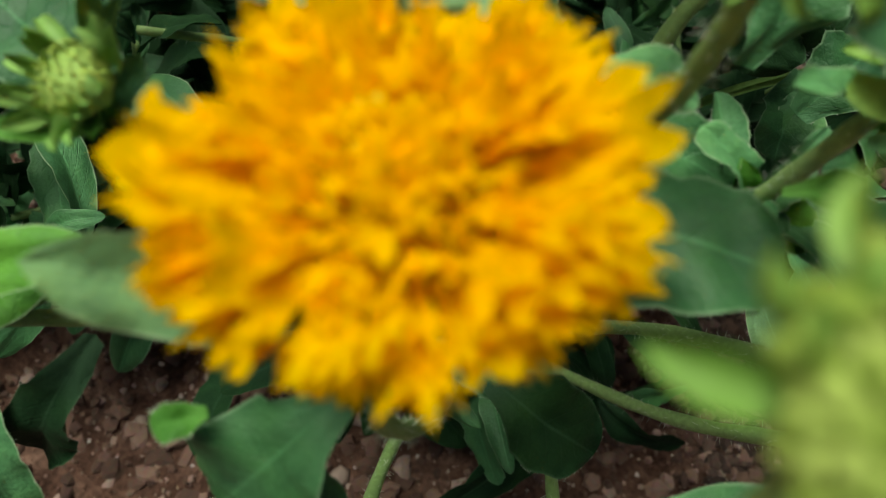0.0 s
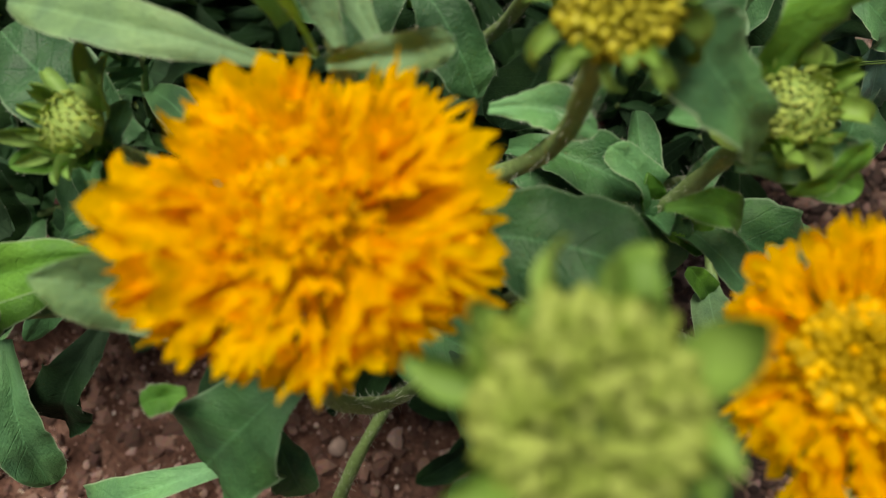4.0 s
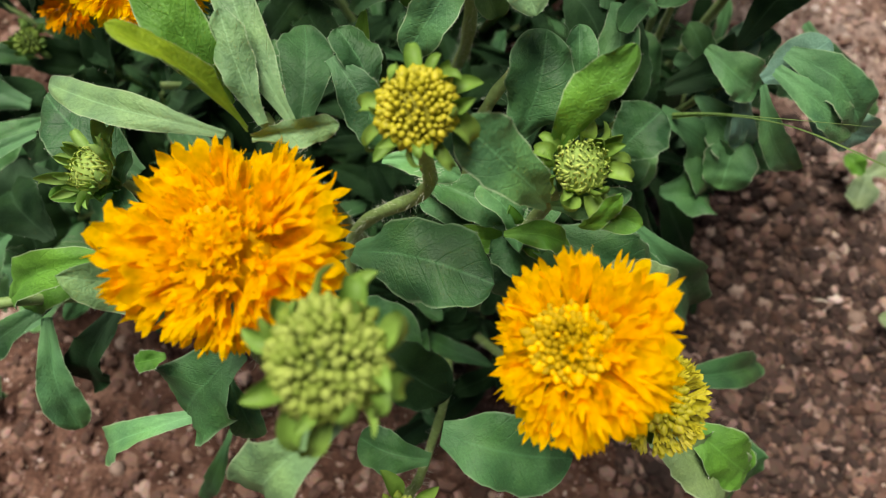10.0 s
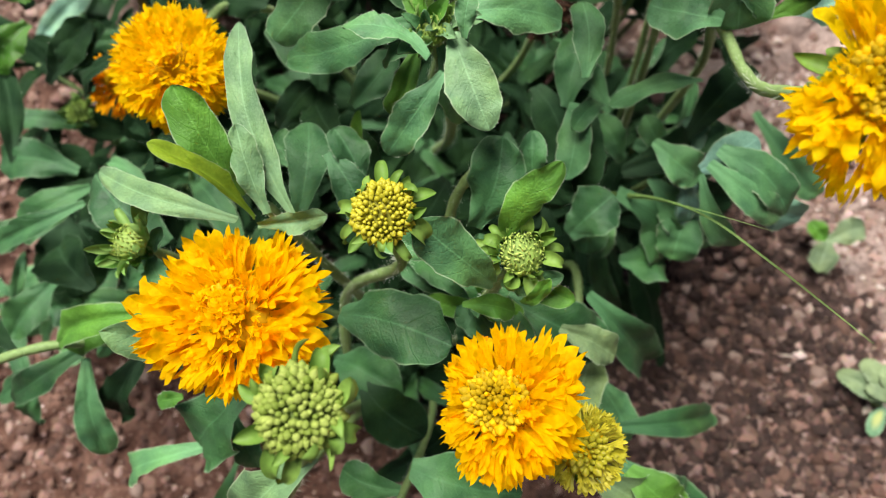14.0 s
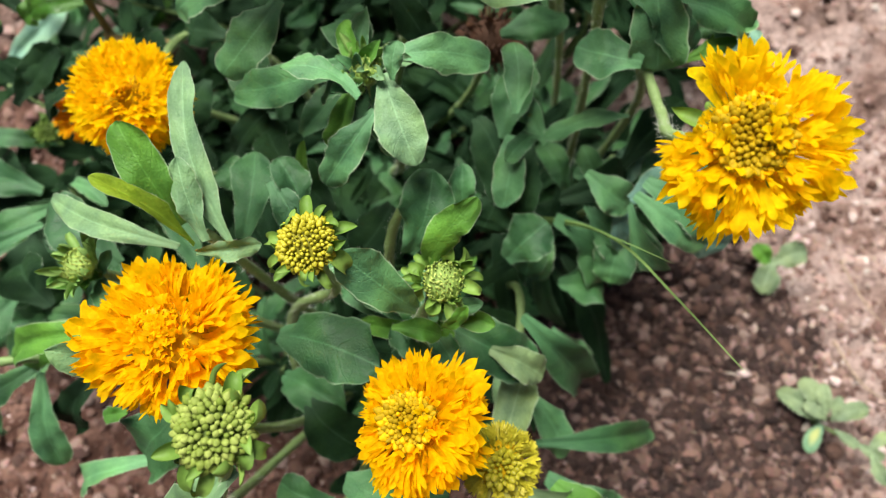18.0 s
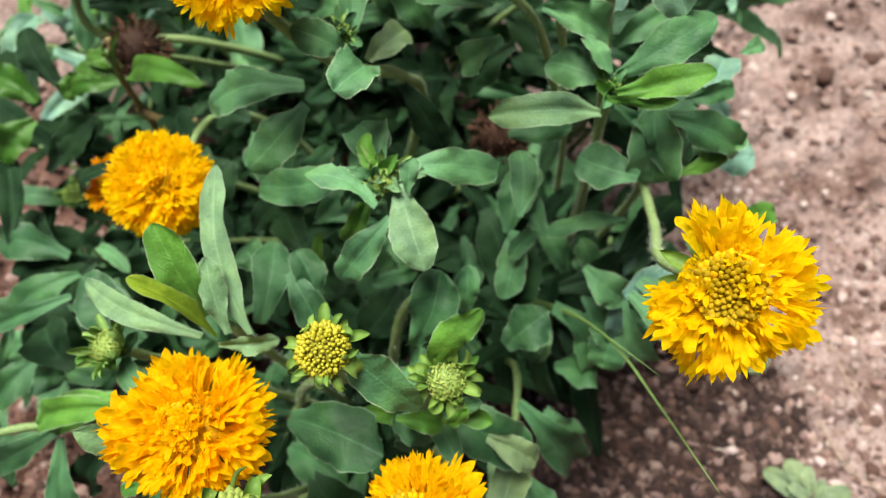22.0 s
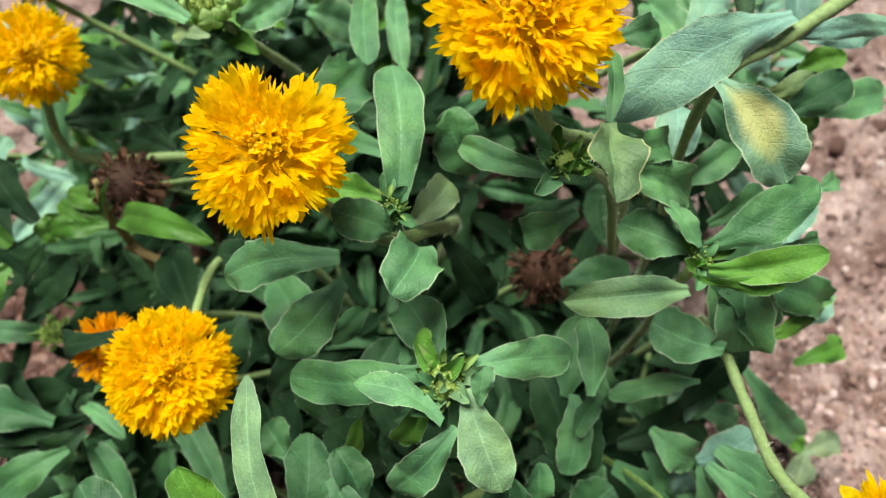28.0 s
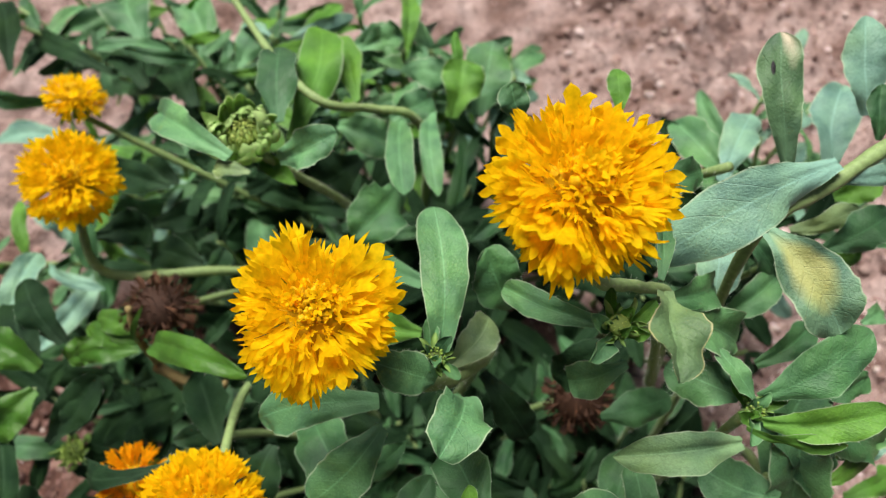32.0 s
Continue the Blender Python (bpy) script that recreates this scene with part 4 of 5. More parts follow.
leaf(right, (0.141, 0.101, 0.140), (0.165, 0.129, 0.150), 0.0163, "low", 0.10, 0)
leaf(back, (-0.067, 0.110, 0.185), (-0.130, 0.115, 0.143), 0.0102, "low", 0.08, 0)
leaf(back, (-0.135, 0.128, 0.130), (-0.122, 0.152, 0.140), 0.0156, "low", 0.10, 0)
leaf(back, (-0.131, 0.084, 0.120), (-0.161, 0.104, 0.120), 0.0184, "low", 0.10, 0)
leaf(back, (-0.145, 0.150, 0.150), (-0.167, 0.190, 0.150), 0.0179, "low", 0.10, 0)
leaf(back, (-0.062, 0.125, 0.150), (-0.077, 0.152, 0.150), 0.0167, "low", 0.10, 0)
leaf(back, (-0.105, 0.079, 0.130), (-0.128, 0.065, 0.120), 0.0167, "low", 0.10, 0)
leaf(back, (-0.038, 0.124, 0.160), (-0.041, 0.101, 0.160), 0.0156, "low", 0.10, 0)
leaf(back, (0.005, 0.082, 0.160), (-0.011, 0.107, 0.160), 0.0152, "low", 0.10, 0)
leaf(back, (0.009, 0.095, 0.170), (0.025, 0.113, 0.180), 0.0129, "dark", 0.10, 0)
leaf(far, (0.134, 0.206, 0.250), (0.127, 0.238, 0.275), 0.0135, "scorched", 0.04, 0)
leaf(far, (0.172, 0.232, 0.210), (0.181, 0.270, 0.215), 0.0179, "blue", 0.06, 0)
leaf(far, (0.170, 0.235, 0.240), (0.165, 0.260, 0.262), 0.0140, "blue", 0.05, 0)
leaf(far, (0.133, 0.230, 0.200), (0.155, 0.271, 0.200), 0.0149, "blue", 0.06, 0)
leaf(far, (0.145, 0.245, 0.180), (0.124, 0.277, 0.180), 0.0166, "grey", 0.06, 0)
leaf(right, (0.092, 0.197, 0.250), (0.107, 0.202, 0.250), 0.0104, "dark", 0.06, 0)
leaf(back, (0.049, 0.217, 0.250), (0.044, 0.225, 0.260), 0.0104, "grey", 0.05, 0)
leaf(back, (0.080, 0.219, 0.255), (0.079, 0.233, 0.261), 0.0074, "green", 0.05, 0)
leaf(far, (-0.035, 0.210, 0.230), (-0.013, 0.213, 0.244), 0.0122, "grey", 0.06, 0)
leaf(far, (-0.051, 0.207, 0.235), (-0.090, 0.236, 0.220), 0.0129, "grey", 0.06, 0)
leaf(far, (-0.044, 0.203, 0.232), (-0.059, 0.206, 0.230), 0.0068, "pale", 0.05, 20)
leaf(far, (-0.042, 0.234, 0.220), (-0.050, 0.280, 0.220), 0.0162, "dark", 0.05, 0)
leaf(far, (-0.041, 0.240, 0.200), (-0.038, 0.305, 0.200), 0.0182, "green", 0.05, 0)
leaf(far, (-0.019, 0.269, 0.190), (-0.034, 0.308, 0.190), 0.0140, "green", 0.05, 0)
leaf(far, (0.002, 0.264, 0.187), (0.008, 0.213, 0.217), 0.0115, "grey", 0.05, 0)
leaf(far, (0.003, 0.227, 0.190), (-0.010, 0.198, 0.200), 0.0217, "dark", 0.06, 0)
leaf(far, (0.015, 0.273, 0.180), (0.020, 0.224, 0.200), 0.0092, "grey", 0.05, 0)
leaf(far, (0.023, 0.278, 0.170), (0.027, 0.305, 0.180), 0.0194, "green", 0.06, 0)
leaf(far, (0.035, 0.288, 0.160), (0.041, 0.327, 0.170), 0.0237, "grey", 0.06, 0)
leaf(far, (-0.006, 0.276, 0.170), (0.014, 0.291, 0.170), 0.0162, "grey", 0.06, 0)
leaf(far, (-0.028, 0.320, 0.170), (-0.004, 0.328, 0.170), 0.0177, "grey", 0.06, 0)
leaf(far, (-0.149, 0.319, 0.130), (-0.184, 0.361, 0.130), 0.0239, "low", 0.06, 0)
leaf(far, (-0.125, 0.315, 0.120), (-0.149, 0.357, 0.120), 0.0243, "low", 0.06, 0)
leaf(far, (-0.155, 0.345, 0.140), (-0.175, 0.383, 0.140), 0.0273, "grey", 0.06, 0)
leaf(far, (-0.200, 0.354, 0.120), (-0.237, 0.362, 0.120), 0.0108, "grey", 0.06, 0)
leaf(far, (-0.169, 0.327, 0.130), (-0.233, 0.361, 0.120), 0.0119, "low", 0.06, 0)
leaf(far, (-0.221, 0.318, 0.140), (-0.243, 0.367, 0.140), 0.0140, "low", 0.06, 0)
leaf(far, (-0.126, 0.352, 0.120), (-0.148, 0.394, 0.120), 0.0240, "grey", 0.06, 0)
leaf(far, (-0.102, 0.336, 0.130), (-0.092, 0.371, 0.130), 0.0196, "grey", 0.06, 0)
leaf(far, (-0.116, 0.250, 0.140), (-0.147, 0.258, 0.140), 0.0171, "low", 0.08, 0)
leaf(far, (-0.145, 0.220, 0.140), (-0.124, 0.232, 0.130), 0.0195, "low", 0.08, 0)
leaf(far, (-0.021, 0.266, 0.150), (-0.043, 0.255, 0.140), 0.0225, "low", 0.08, 0)
leaf(far, (-0.037, 0.293, 0.140), (-0.006, 0.281, 0.140), 0.0206, "grey", 0.08, 0)
leaf(back, (-0.138, 0.163, 0.150), (-0.158, 0.187, 0.160), 0.0152, "low", 0.06, 0)
leaf(back, (-0.166, 0.162, 0.150), (-0.165, 0.207, 0.150), 0.0136, "blue", 0.06, 0)
leaf(back, (-0.143, 0.124, 0.130), (-0.125, 0.152, 0.140), 0.0157, "low", 0.06, 0)
leaf(back, (0.018, 0.179, 0.200), (-0.018, 0.211, 0.160), 0.0162, "dark", 0.08, 0)
leaf(back, (-0.028, 0.140, 0.160), (-0.003, 0.104, 0.180), 0.0191, "dark", 0.08, 0)
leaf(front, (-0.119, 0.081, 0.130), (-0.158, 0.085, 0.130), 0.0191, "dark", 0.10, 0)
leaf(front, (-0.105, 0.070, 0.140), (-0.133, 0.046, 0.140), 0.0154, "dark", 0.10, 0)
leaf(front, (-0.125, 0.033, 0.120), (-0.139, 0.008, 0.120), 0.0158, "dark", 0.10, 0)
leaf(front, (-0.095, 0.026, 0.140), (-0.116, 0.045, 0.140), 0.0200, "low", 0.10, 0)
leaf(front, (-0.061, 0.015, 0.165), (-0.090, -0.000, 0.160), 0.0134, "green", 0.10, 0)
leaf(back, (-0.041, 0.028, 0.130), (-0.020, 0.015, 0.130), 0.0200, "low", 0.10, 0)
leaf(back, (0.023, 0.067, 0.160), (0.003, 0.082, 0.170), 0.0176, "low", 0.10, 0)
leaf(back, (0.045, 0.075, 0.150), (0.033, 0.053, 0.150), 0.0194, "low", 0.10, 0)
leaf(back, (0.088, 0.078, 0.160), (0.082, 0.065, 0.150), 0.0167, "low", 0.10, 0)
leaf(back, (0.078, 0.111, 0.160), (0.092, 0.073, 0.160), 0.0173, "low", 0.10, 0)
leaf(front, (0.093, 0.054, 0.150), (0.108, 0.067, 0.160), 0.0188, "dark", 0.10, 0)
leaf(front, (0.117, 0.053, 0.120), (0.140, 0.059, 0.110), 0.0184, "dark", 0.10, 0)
leaf(right, (0.126, 0.083, 0.140), (0.145, 0.069, 0.120), 0.0179, "grey", 0.10, 0)
leaf(right, (0.122, 0.102, 0.130), (0.145, 0.102, 0.120), 0.0214, "grey", 0.10, 0)
leaf(right, (0.148, 0.086, 0.120), (0.158, 0.064, 0.110), 0.0160, "grey", 0.10, 0)
leaf(right, (0.126, 0.172, 0.200), (0.147, 0.187, 0.210), 0.0110, "grey", 0.06, 0)
leaf(right, (0.116, 0.169, 0.215), (0.121, 0.195, 0.220), 0.0147, "blue", 0.06, 0)
leaf(right, (0.156, 0.191, 0.220), (0.178, 0.201, 0.232), 0.0137, "dark", 0.06, 0)
leaf(right, (0.162, 0.192, 0.210), (0.174, 0.195, 0.215), 0.0072, "green", 0.06, 0)
leaf(right, (0.177, 0.226, 0.200), (0.191, 0.227, 0.210), 0.0114, "green", 0.06, 0)
leaf(right, (0.152, 0.204, 0.210), (0.174, 0.208, 0.220), 0.0090, "pale", 0.06, 20)
leaf(right, (0.195, 0.219, 0.190), (0.217, 0.227, 0.190), 0.0114, "grey", 0.06, 0)
leaf(right, (0.143, 0.196, 0.255), (0.176, 0.203, 0.255), 0.0073, "blue", 0.04, 20)
leaf(right, (0.165, 0.217, 0.250), (0.163, 0.230, 0.262), 0.0084, "dark", 0.05, 0)
leaf(far, (0.176, 0.229, 0.250), (0.170, 0.249, 0.270), 0.0065, "blue", 0.05, 20)
leaf(right, (0.130, 0.150, 0.215), (0.150, 0.163, 0.220), 0.0094, "dark", 0.06, 0)
leaf(right, (0.177, 0.173, 0.200), (0.187, 0.180, 0.200), 0.0077, "grey", 0.06, 0)
leaf(right, (0.151, 0.142, 0.210), (0.170, 0.150, 0.210), 0.0079, "dark", 0.06, 20)
leaf(right, (0.107, 0.101, 0.160), (0.089, 0.120, 0.165), 0.0132, "grey", 0.08, 0)
leaf(right, (0.086, 0.138, 0.180), (0.113, 0.147, 0.180), 0.0131, "dark", 0.08, 0)
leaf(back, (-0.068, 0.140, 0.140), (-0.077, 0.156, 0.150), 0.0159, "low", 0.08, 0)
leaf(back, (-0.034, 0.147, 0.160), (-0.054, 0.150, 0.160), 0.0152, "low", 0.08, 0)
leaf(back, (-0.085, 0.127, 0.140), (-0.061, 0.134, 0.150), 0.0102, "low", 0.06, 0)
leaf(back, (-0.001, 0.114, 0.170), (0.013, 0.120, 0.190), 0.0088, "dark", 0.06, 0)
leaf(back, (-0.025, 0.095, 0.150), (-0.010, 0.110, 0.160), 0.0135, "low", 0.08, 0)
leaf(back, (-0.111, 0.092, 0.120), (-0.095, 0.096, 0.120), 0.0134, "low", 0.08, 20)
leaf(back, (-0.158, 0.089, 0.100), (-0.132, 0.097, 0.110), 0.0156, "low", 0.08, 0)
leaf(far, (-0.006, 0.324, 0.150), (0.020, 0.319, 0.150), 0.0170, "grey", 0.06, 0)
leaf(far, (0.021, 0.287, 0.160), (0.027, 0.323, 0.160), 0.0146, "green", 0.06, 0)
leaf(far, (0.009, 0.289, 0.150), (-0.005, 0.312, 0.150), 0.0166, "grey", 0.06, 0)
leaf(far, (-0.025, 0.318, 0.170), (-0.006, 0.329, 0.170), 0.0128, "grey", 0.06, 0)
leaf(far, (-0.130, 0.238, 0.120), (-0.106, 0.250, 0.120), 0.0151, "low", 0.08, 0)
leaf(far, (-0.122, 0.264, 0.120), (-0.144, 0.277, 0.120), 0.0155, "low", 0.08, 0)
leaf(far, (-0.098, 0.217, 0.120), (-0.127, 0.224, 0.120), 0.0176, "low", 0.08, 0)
leaf(back, (0.009, 0.076, 0.160), (0.017, 0.084, 0.190), 0.0063, "green", 0.06, 0)
leaf(right, (0.140, 0.117, 0.190), (0.152, 0.152, 0.215), 0.0196, "grey", 0.06, 0)
leaf(right, (0.123, 0.131, 0.220), (0.144, 0.130, 0.200), 0.0099, "dark", 0.06, 0)
leaf(right, (0.150, 0.115, 0.200), (0.175, 0.136, 0.200), 0.0085, "green", 0.06, 20)
leaf(right, (0.170, 0.133, 0.180), (0.188, 0.138, 0.180), 0.0142, "blue", 0.06, 0)
leaf(right, (0.163, 0.150, 0.200), (0.171, 0.172, 0.200), 0.0146, "blue", 0.06, 0)
leaf(back, (0.089, 0.106, 0.160), (0.098, 0.104, 0.170), 0.0066, "low", 0.08, 20)
leaf(front, (0.109, 0.079, 0.130), (0.103, 0.056, 0.120), 0.0164, "dark", 0.08, 0)
leaf(front, (0.112, 0.072, 0.110), (0.123, 0.039, 0.080), 0.0094, "dark", 0.08, 20)
leaf(front, (0.069, 0.024, 0.170), (0.106, 0.011, 0.160), 0.0197, "dark", 0.08, 0)
leaf(front, (0.104, 0.016, 0.140), (0.096, -0.013, 0.150), 0.0153, "pale", 0.06, 0)
leaf(front, (0.116, 0.036, 0.100), (0.137, 0.023, 0.080), 0.0169, "grey", 0.08, 0)
leaf(front, (0.106, 0.005, 0.120), (0.123, -0.018, 0.100), 0.0134, "grey", 0.08, 0)
leaf(front, (0.125, 0.076, 0.130), (0.139, 0.056, 0.110), 0.0187, "dark", 0.08, 0)
leaf(front, (0.144, 0.084, 0.140), (0.139, 0.067, 0.130), 0.0090, "blue", 0.08, 20)
leaf(front, (0.145, 0.078, 0.130), (0.160, 0.064, 0.120), 0.0112, "dark", 0.08, 0)
leaf(front, (0.061, 0.019, 0.175), (0.050, 0.030, 0.190), 0.0084, "grey", 0.06, 25)
leaf(front, (0.055, 0.021, 0.170), (0.032, 0.037, 0.170), 0.0114, "dark", 0.06, 0)
leaf(front, (0.062, 0.022, 0.175), (0.074, 0.013, 0.180), 0.0102, "green", 0.08, 0)
leaf(front, (0.059, 0.021, 0.170), (0.062, 0.005, 0.165), 0.0163, "dark", 0.06, 0)
leaf(front, (0.025, 0.033, 0.200), (0.045, 0.029, 0.200), 0.0087, "grey", 0.06, 0)
leaf(front, (0.067, 0.020, 0.205), (0.083, 0.019, 0.215), 0.0063, "grey", 0.06, 20)
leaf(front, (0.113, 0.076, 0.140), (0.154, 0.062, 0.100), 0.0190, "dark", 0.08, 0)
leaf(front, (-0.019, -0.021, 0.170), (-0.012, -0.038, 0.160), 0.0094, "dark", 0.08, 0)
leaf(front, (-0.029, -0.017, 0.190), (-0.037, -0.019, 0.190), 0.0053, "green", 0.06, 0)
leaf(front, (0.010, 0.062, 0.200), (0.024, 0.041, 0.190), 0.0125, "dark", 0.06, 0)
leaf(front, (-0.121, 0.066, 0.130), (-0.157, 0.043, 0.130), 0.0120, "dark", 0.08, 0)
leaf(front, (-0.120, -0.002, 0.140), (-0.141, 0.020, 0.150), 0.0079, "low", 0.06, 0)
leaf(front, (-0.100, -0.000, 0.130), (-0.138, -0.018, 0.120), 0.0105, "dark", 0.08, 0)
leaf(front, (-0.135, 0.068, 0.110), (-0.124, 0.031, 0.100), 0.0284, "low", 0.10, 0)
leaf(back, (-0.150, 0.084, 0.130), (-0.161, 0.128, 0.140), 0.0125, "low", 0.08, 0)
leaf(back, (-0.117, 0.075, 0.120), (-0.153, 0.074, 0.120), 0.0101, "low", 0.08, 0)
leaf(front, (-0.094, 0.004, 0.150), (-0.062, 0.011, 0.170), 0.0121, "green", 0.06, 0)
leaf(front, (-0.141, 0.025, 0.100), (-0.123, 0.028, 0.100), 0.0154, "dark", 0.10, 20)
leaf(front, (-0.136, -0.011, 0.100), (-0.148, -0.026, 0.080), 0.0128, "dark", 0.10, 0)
leaf(right, (0.140, 0.076, 0.170), (0.172, 0.064, 0.150), 0.0123, "grey", 0.10, 0)
leaf(right, (0.140, 0.076, 0.160), (0.161, 0.060, 0.130), 0.0101, "grey", 0.08, 20)
leaf(right, (0.137, 0.081, 0.150), (0.148, 0.068, 0.120), 0.0096, "blue", 0.08, 0)
leaf(right, (0.157, 0.077, 0.150), (0.184, 0.068, 0.140), 0.0146, "blue", 0.08, 20)
leaf(right, (0.145, 0.076, 0.130), (0.139, 0.055, 0.120), 0.0180, "grey", 0.10, 0)
leaf(right, (0.140, 0.078, 0.160), (0.158, 0.087, 0.170), 0.0138, "blue", 0.08, 0)
leaf(right, (0.123, 0.089, 0.160), (0.143, 0.079, 0.150), 0.0145, "grey", 0.08, 0)
leaf(right, (0.111, 0.077, 0.130), (0.108, 0.054, 0.120), 0.0137, "grey", 0.08, 0)
leaf(front, (0.114, -0.030, 0.150), (0.136, -0.045, 0.140), 0.0170, "green", 0.08, 0)
leaf(front, (-0.040, -0.036, 0.100), (-0.061, -0.062, 0.060), 0.0075, "dark", 0.06, 0)
leaf(back, (0.041, 0.095, 0.222), (0.035, 0.118, 0.212), 0.0099, "grey", 0.06, 0)
leaf(back, (0.040, 0.089, 0.222), (0.030, 0.073, 0.205), 0.0083, "green", 0.08, 0)
leaf(back, (0.040, 0.090, 0.222), (0.028, 0.085, 0.215), 0.0068, "grey", 0.06, 20)
leaf(back, (0.046, 0.088, 0.222), (0.055, 0.073, 0.200), 0.0091, "grey", 0.08, 0)

# -- blooms, buds and their stems --
bloom(front, (-0.0015, 0.0012, 0.229), (-0.10, 0.10, 1), 0.0258, 230, 34, 24, "gold", "gold", shape=((0, 1.04), (40, 1.0), (90, 0.90), (125, 0.98), (150, 0.95), (180, 1.06), (215, 0.98), (240, 0.84), (270, 0.86), (300, 0.84), (330, 1.0)), seed=11, flat=0.62, bead=0.0027, stars=26, ragged=0.09, label="large golden double bloom")
bloom(front, (0.0680, -0.0168, 0.228), (-0.26, 0.06, 1), 0.0200, 185, 110, 46, "gold", "olive", 106, ((0, 1.08), (28, 1.14), (50, 1.16), (62, 0.88), (76, 1.0), (100, 0.92), (135, 0.86), (180, 0.76), (225, 0.84), (265, 1.05), (315, 1.06)), 12, ragged=0.13, core=0.46, bead=0.0024, stars=3, label="golden bloom with an olive disc")
bloom(right, (0.1405, 0.0445, 0.277), (-0.20, -0.25, 1), 0.0205, 190, 140, 48, "lemon", "olive", 106, ((0, 0.98), (15, 1.04), (45, 1.06), (57, 0.62), (70, 1.0), (105, 1.10), (126, 1.0), (137, 0.34), (176, 0.34), (187, 0.98), (240, 1.08), (290, 0.95), (325, 1.02)), 13, ragged=0.12, core=0.50, bead=0.0024, stars=14, label="yellow bloom with a broad olive disc")
bloom(back, (-0.0481, 0.0932, 0.197), (0.15, -0.15, 1), 0.0222, 270, 6, 12, "lemon", "amber", seed=14, reach=118, ragged=0.06, flat=0.95, stars=10, label="rounded golden pompon bloom")
bloom(back, (-0.0051, 0.1377, 0.273), (0.25, -0.20, 1), 0.0214, 190, 40, 24, "lemon", "gold", seed=15, flat=0.65, bead=0.0020, stars=16, ragged=0.13, shape=((0, 1.0), (50, 1.06), (82, 0.74), (110, 1.06), (150, 1.0), (200, 0.92), (265, 1.14), (300, 0.96)), label="bright yellow double bloom")
bloom(back, (0.0573, 0.1610, 0.299), (0.18, -0.15, 1), 0.0222, 240, 34, 22, "lemon", "amber", seed=16, ragged=0.12, reach=112, flat=0.85, stars=26, shape=((0, 1.05), (60, 0.98), (120, 1.0), (180, 0.98), (230, 0.96), (255, 1.12), (280, 0.95), (320, 1.0)), label="bright yellow double bloom")
bloom(far, (-0.1362, 0.2235, 0.187), (0.25, -0.30, 1), 0.0208, 170, 12, 15, "lemon", reach=115, seed=17, flat=0.95, stars=8, label="small yellow double bloom")
bloom(far, (-0.1576, 0.2772, 0.172), (0.10, 0.40, 1), 0.0150, 130, 10, 15, "lemon", reach=115, seed=18, label="small yellow bloom turned away")
bloom(back, (-0.0892, 0.1077, 0.160), (-0.5, -0.2, 1), 0.0150, 110, 10, 15, "deep", reach=110, seed=19, label="fading orange bloom under leaves")
bloom(front, (0.0924, -0.0253, 0.196), (0.15, -0.2, 1), 0.0132, 150, 40, 40, "olive", "lemon", 110, seed=20, core=0.58, bead=0.0026, ragged=0.05, label="half-open greenish yellow bloom")

bud(front, (0.0266, -0.0229, 0.260), (-0.05, -0.1, 1), 0.0094, 210, "green", 9, bract_size=1.2, knob_size=0.235, seed=31, bract_set=BRACTS_BROAD, label="pale green bud with beaded florets")
bud(front, (0.0371, 0.0265, 0.243), (0.0, -0.15, 1), 0.0083, 200, "lemon", 10, bract_size=1.05, knob_size=0.21, seed=32, bract_set=BRACTS_BROAD, label="yellow-green bud with beaded florets")
bud(front, (0.0723, 0.0255, 0.216), (0.05, -0.2, 1), 0.0078, 130, "hairy", 11, True, 85, 1.3, 0.135, 33, BRACTS_BROAD, label="tight green bud")
bud(front, (-0.0470, 0.0272, 0.205), (-0.3, 0.0, 1), 0.0072, 80, "hairy", 12, True, 85, 1.45, 0.15, 34, label="small green bud")
bud(back, (0.0442, 0.0892, 0.229), (0.0, -0.1, 1), 0.0066, 50, "hairy", 13, True, 75, 1.35, 0.2, 35, label="tiny green bud in a leaf whorl")
bud(far, (-0.0510, 0.2226, 0.225), (0.05, -0.2, 1), 0.0092, 60, "hairy", 44, True, 50, 1.45, 0.15, 36, BRACTS_PALE, label="closed pale green bud")
bud(front, (-0.1467, 0.1260, 0.098), (0.1, -0.2, 1), 0.0070, 40, "deep", 14, True, 60, 1.1, 0.24, 37, label="round green bud close to soil")
bud(back, (0.0251, 0.1365, 0.243), (0.1, -0.2, 1), 0.0036, 30, "deep", 12, True, 70, 1.4, 0.25, 38)
bud(right, (0.1193, 0.1297, 0.234), (0.0, -0.2, 1), 0.0032, 24, "deep", 12, True, 70, 1.4, 0.25, 39)
leaf_tip(back, (0.0442, 0.0892, 0.226), 0.017, ("green", "grey", "silver"), 71)
leaf_tip(back, (0.0251, 0.1365, 0.240), 0.013, ("grey", "dark"), 72, 7)
bud(back, (0.0710, 0.1374, 0.276), (0.0, -0.2, 1), 0.0036, 24, "hairy", 10, True, 70, 1.6, 0.25, 45)
leaf_tip(back, (0.0710, 0.1374, 0.272), 0.013, ("green", "grey", "green"), 78, 9)
leaf_tip(right, (0.1193, 0.1297, 0.231), 0.014, ("green", "grey"), 73)
leaf_tip(front, (0.0723, 0.0255, 0.200), 0.020, ("green", "grey", "green"), 74, 6)
leaf_tip(front, (-0.0470, 0.0272, 0.192), 0.018, ("green", "grey"), 75, 6)
leaf_tip(far, (-0.0510, 0.2226, 0.208), 0.024, ("grey", "green"), 76, 6)
bud(front, (0.0312, -0.0565, 0.176), (0.1, -0.3, 1), 0.0075, 70, "green", 10, bract_size=1.2, knob_size=0.30, seed=43, label="green bud with curled bracts")
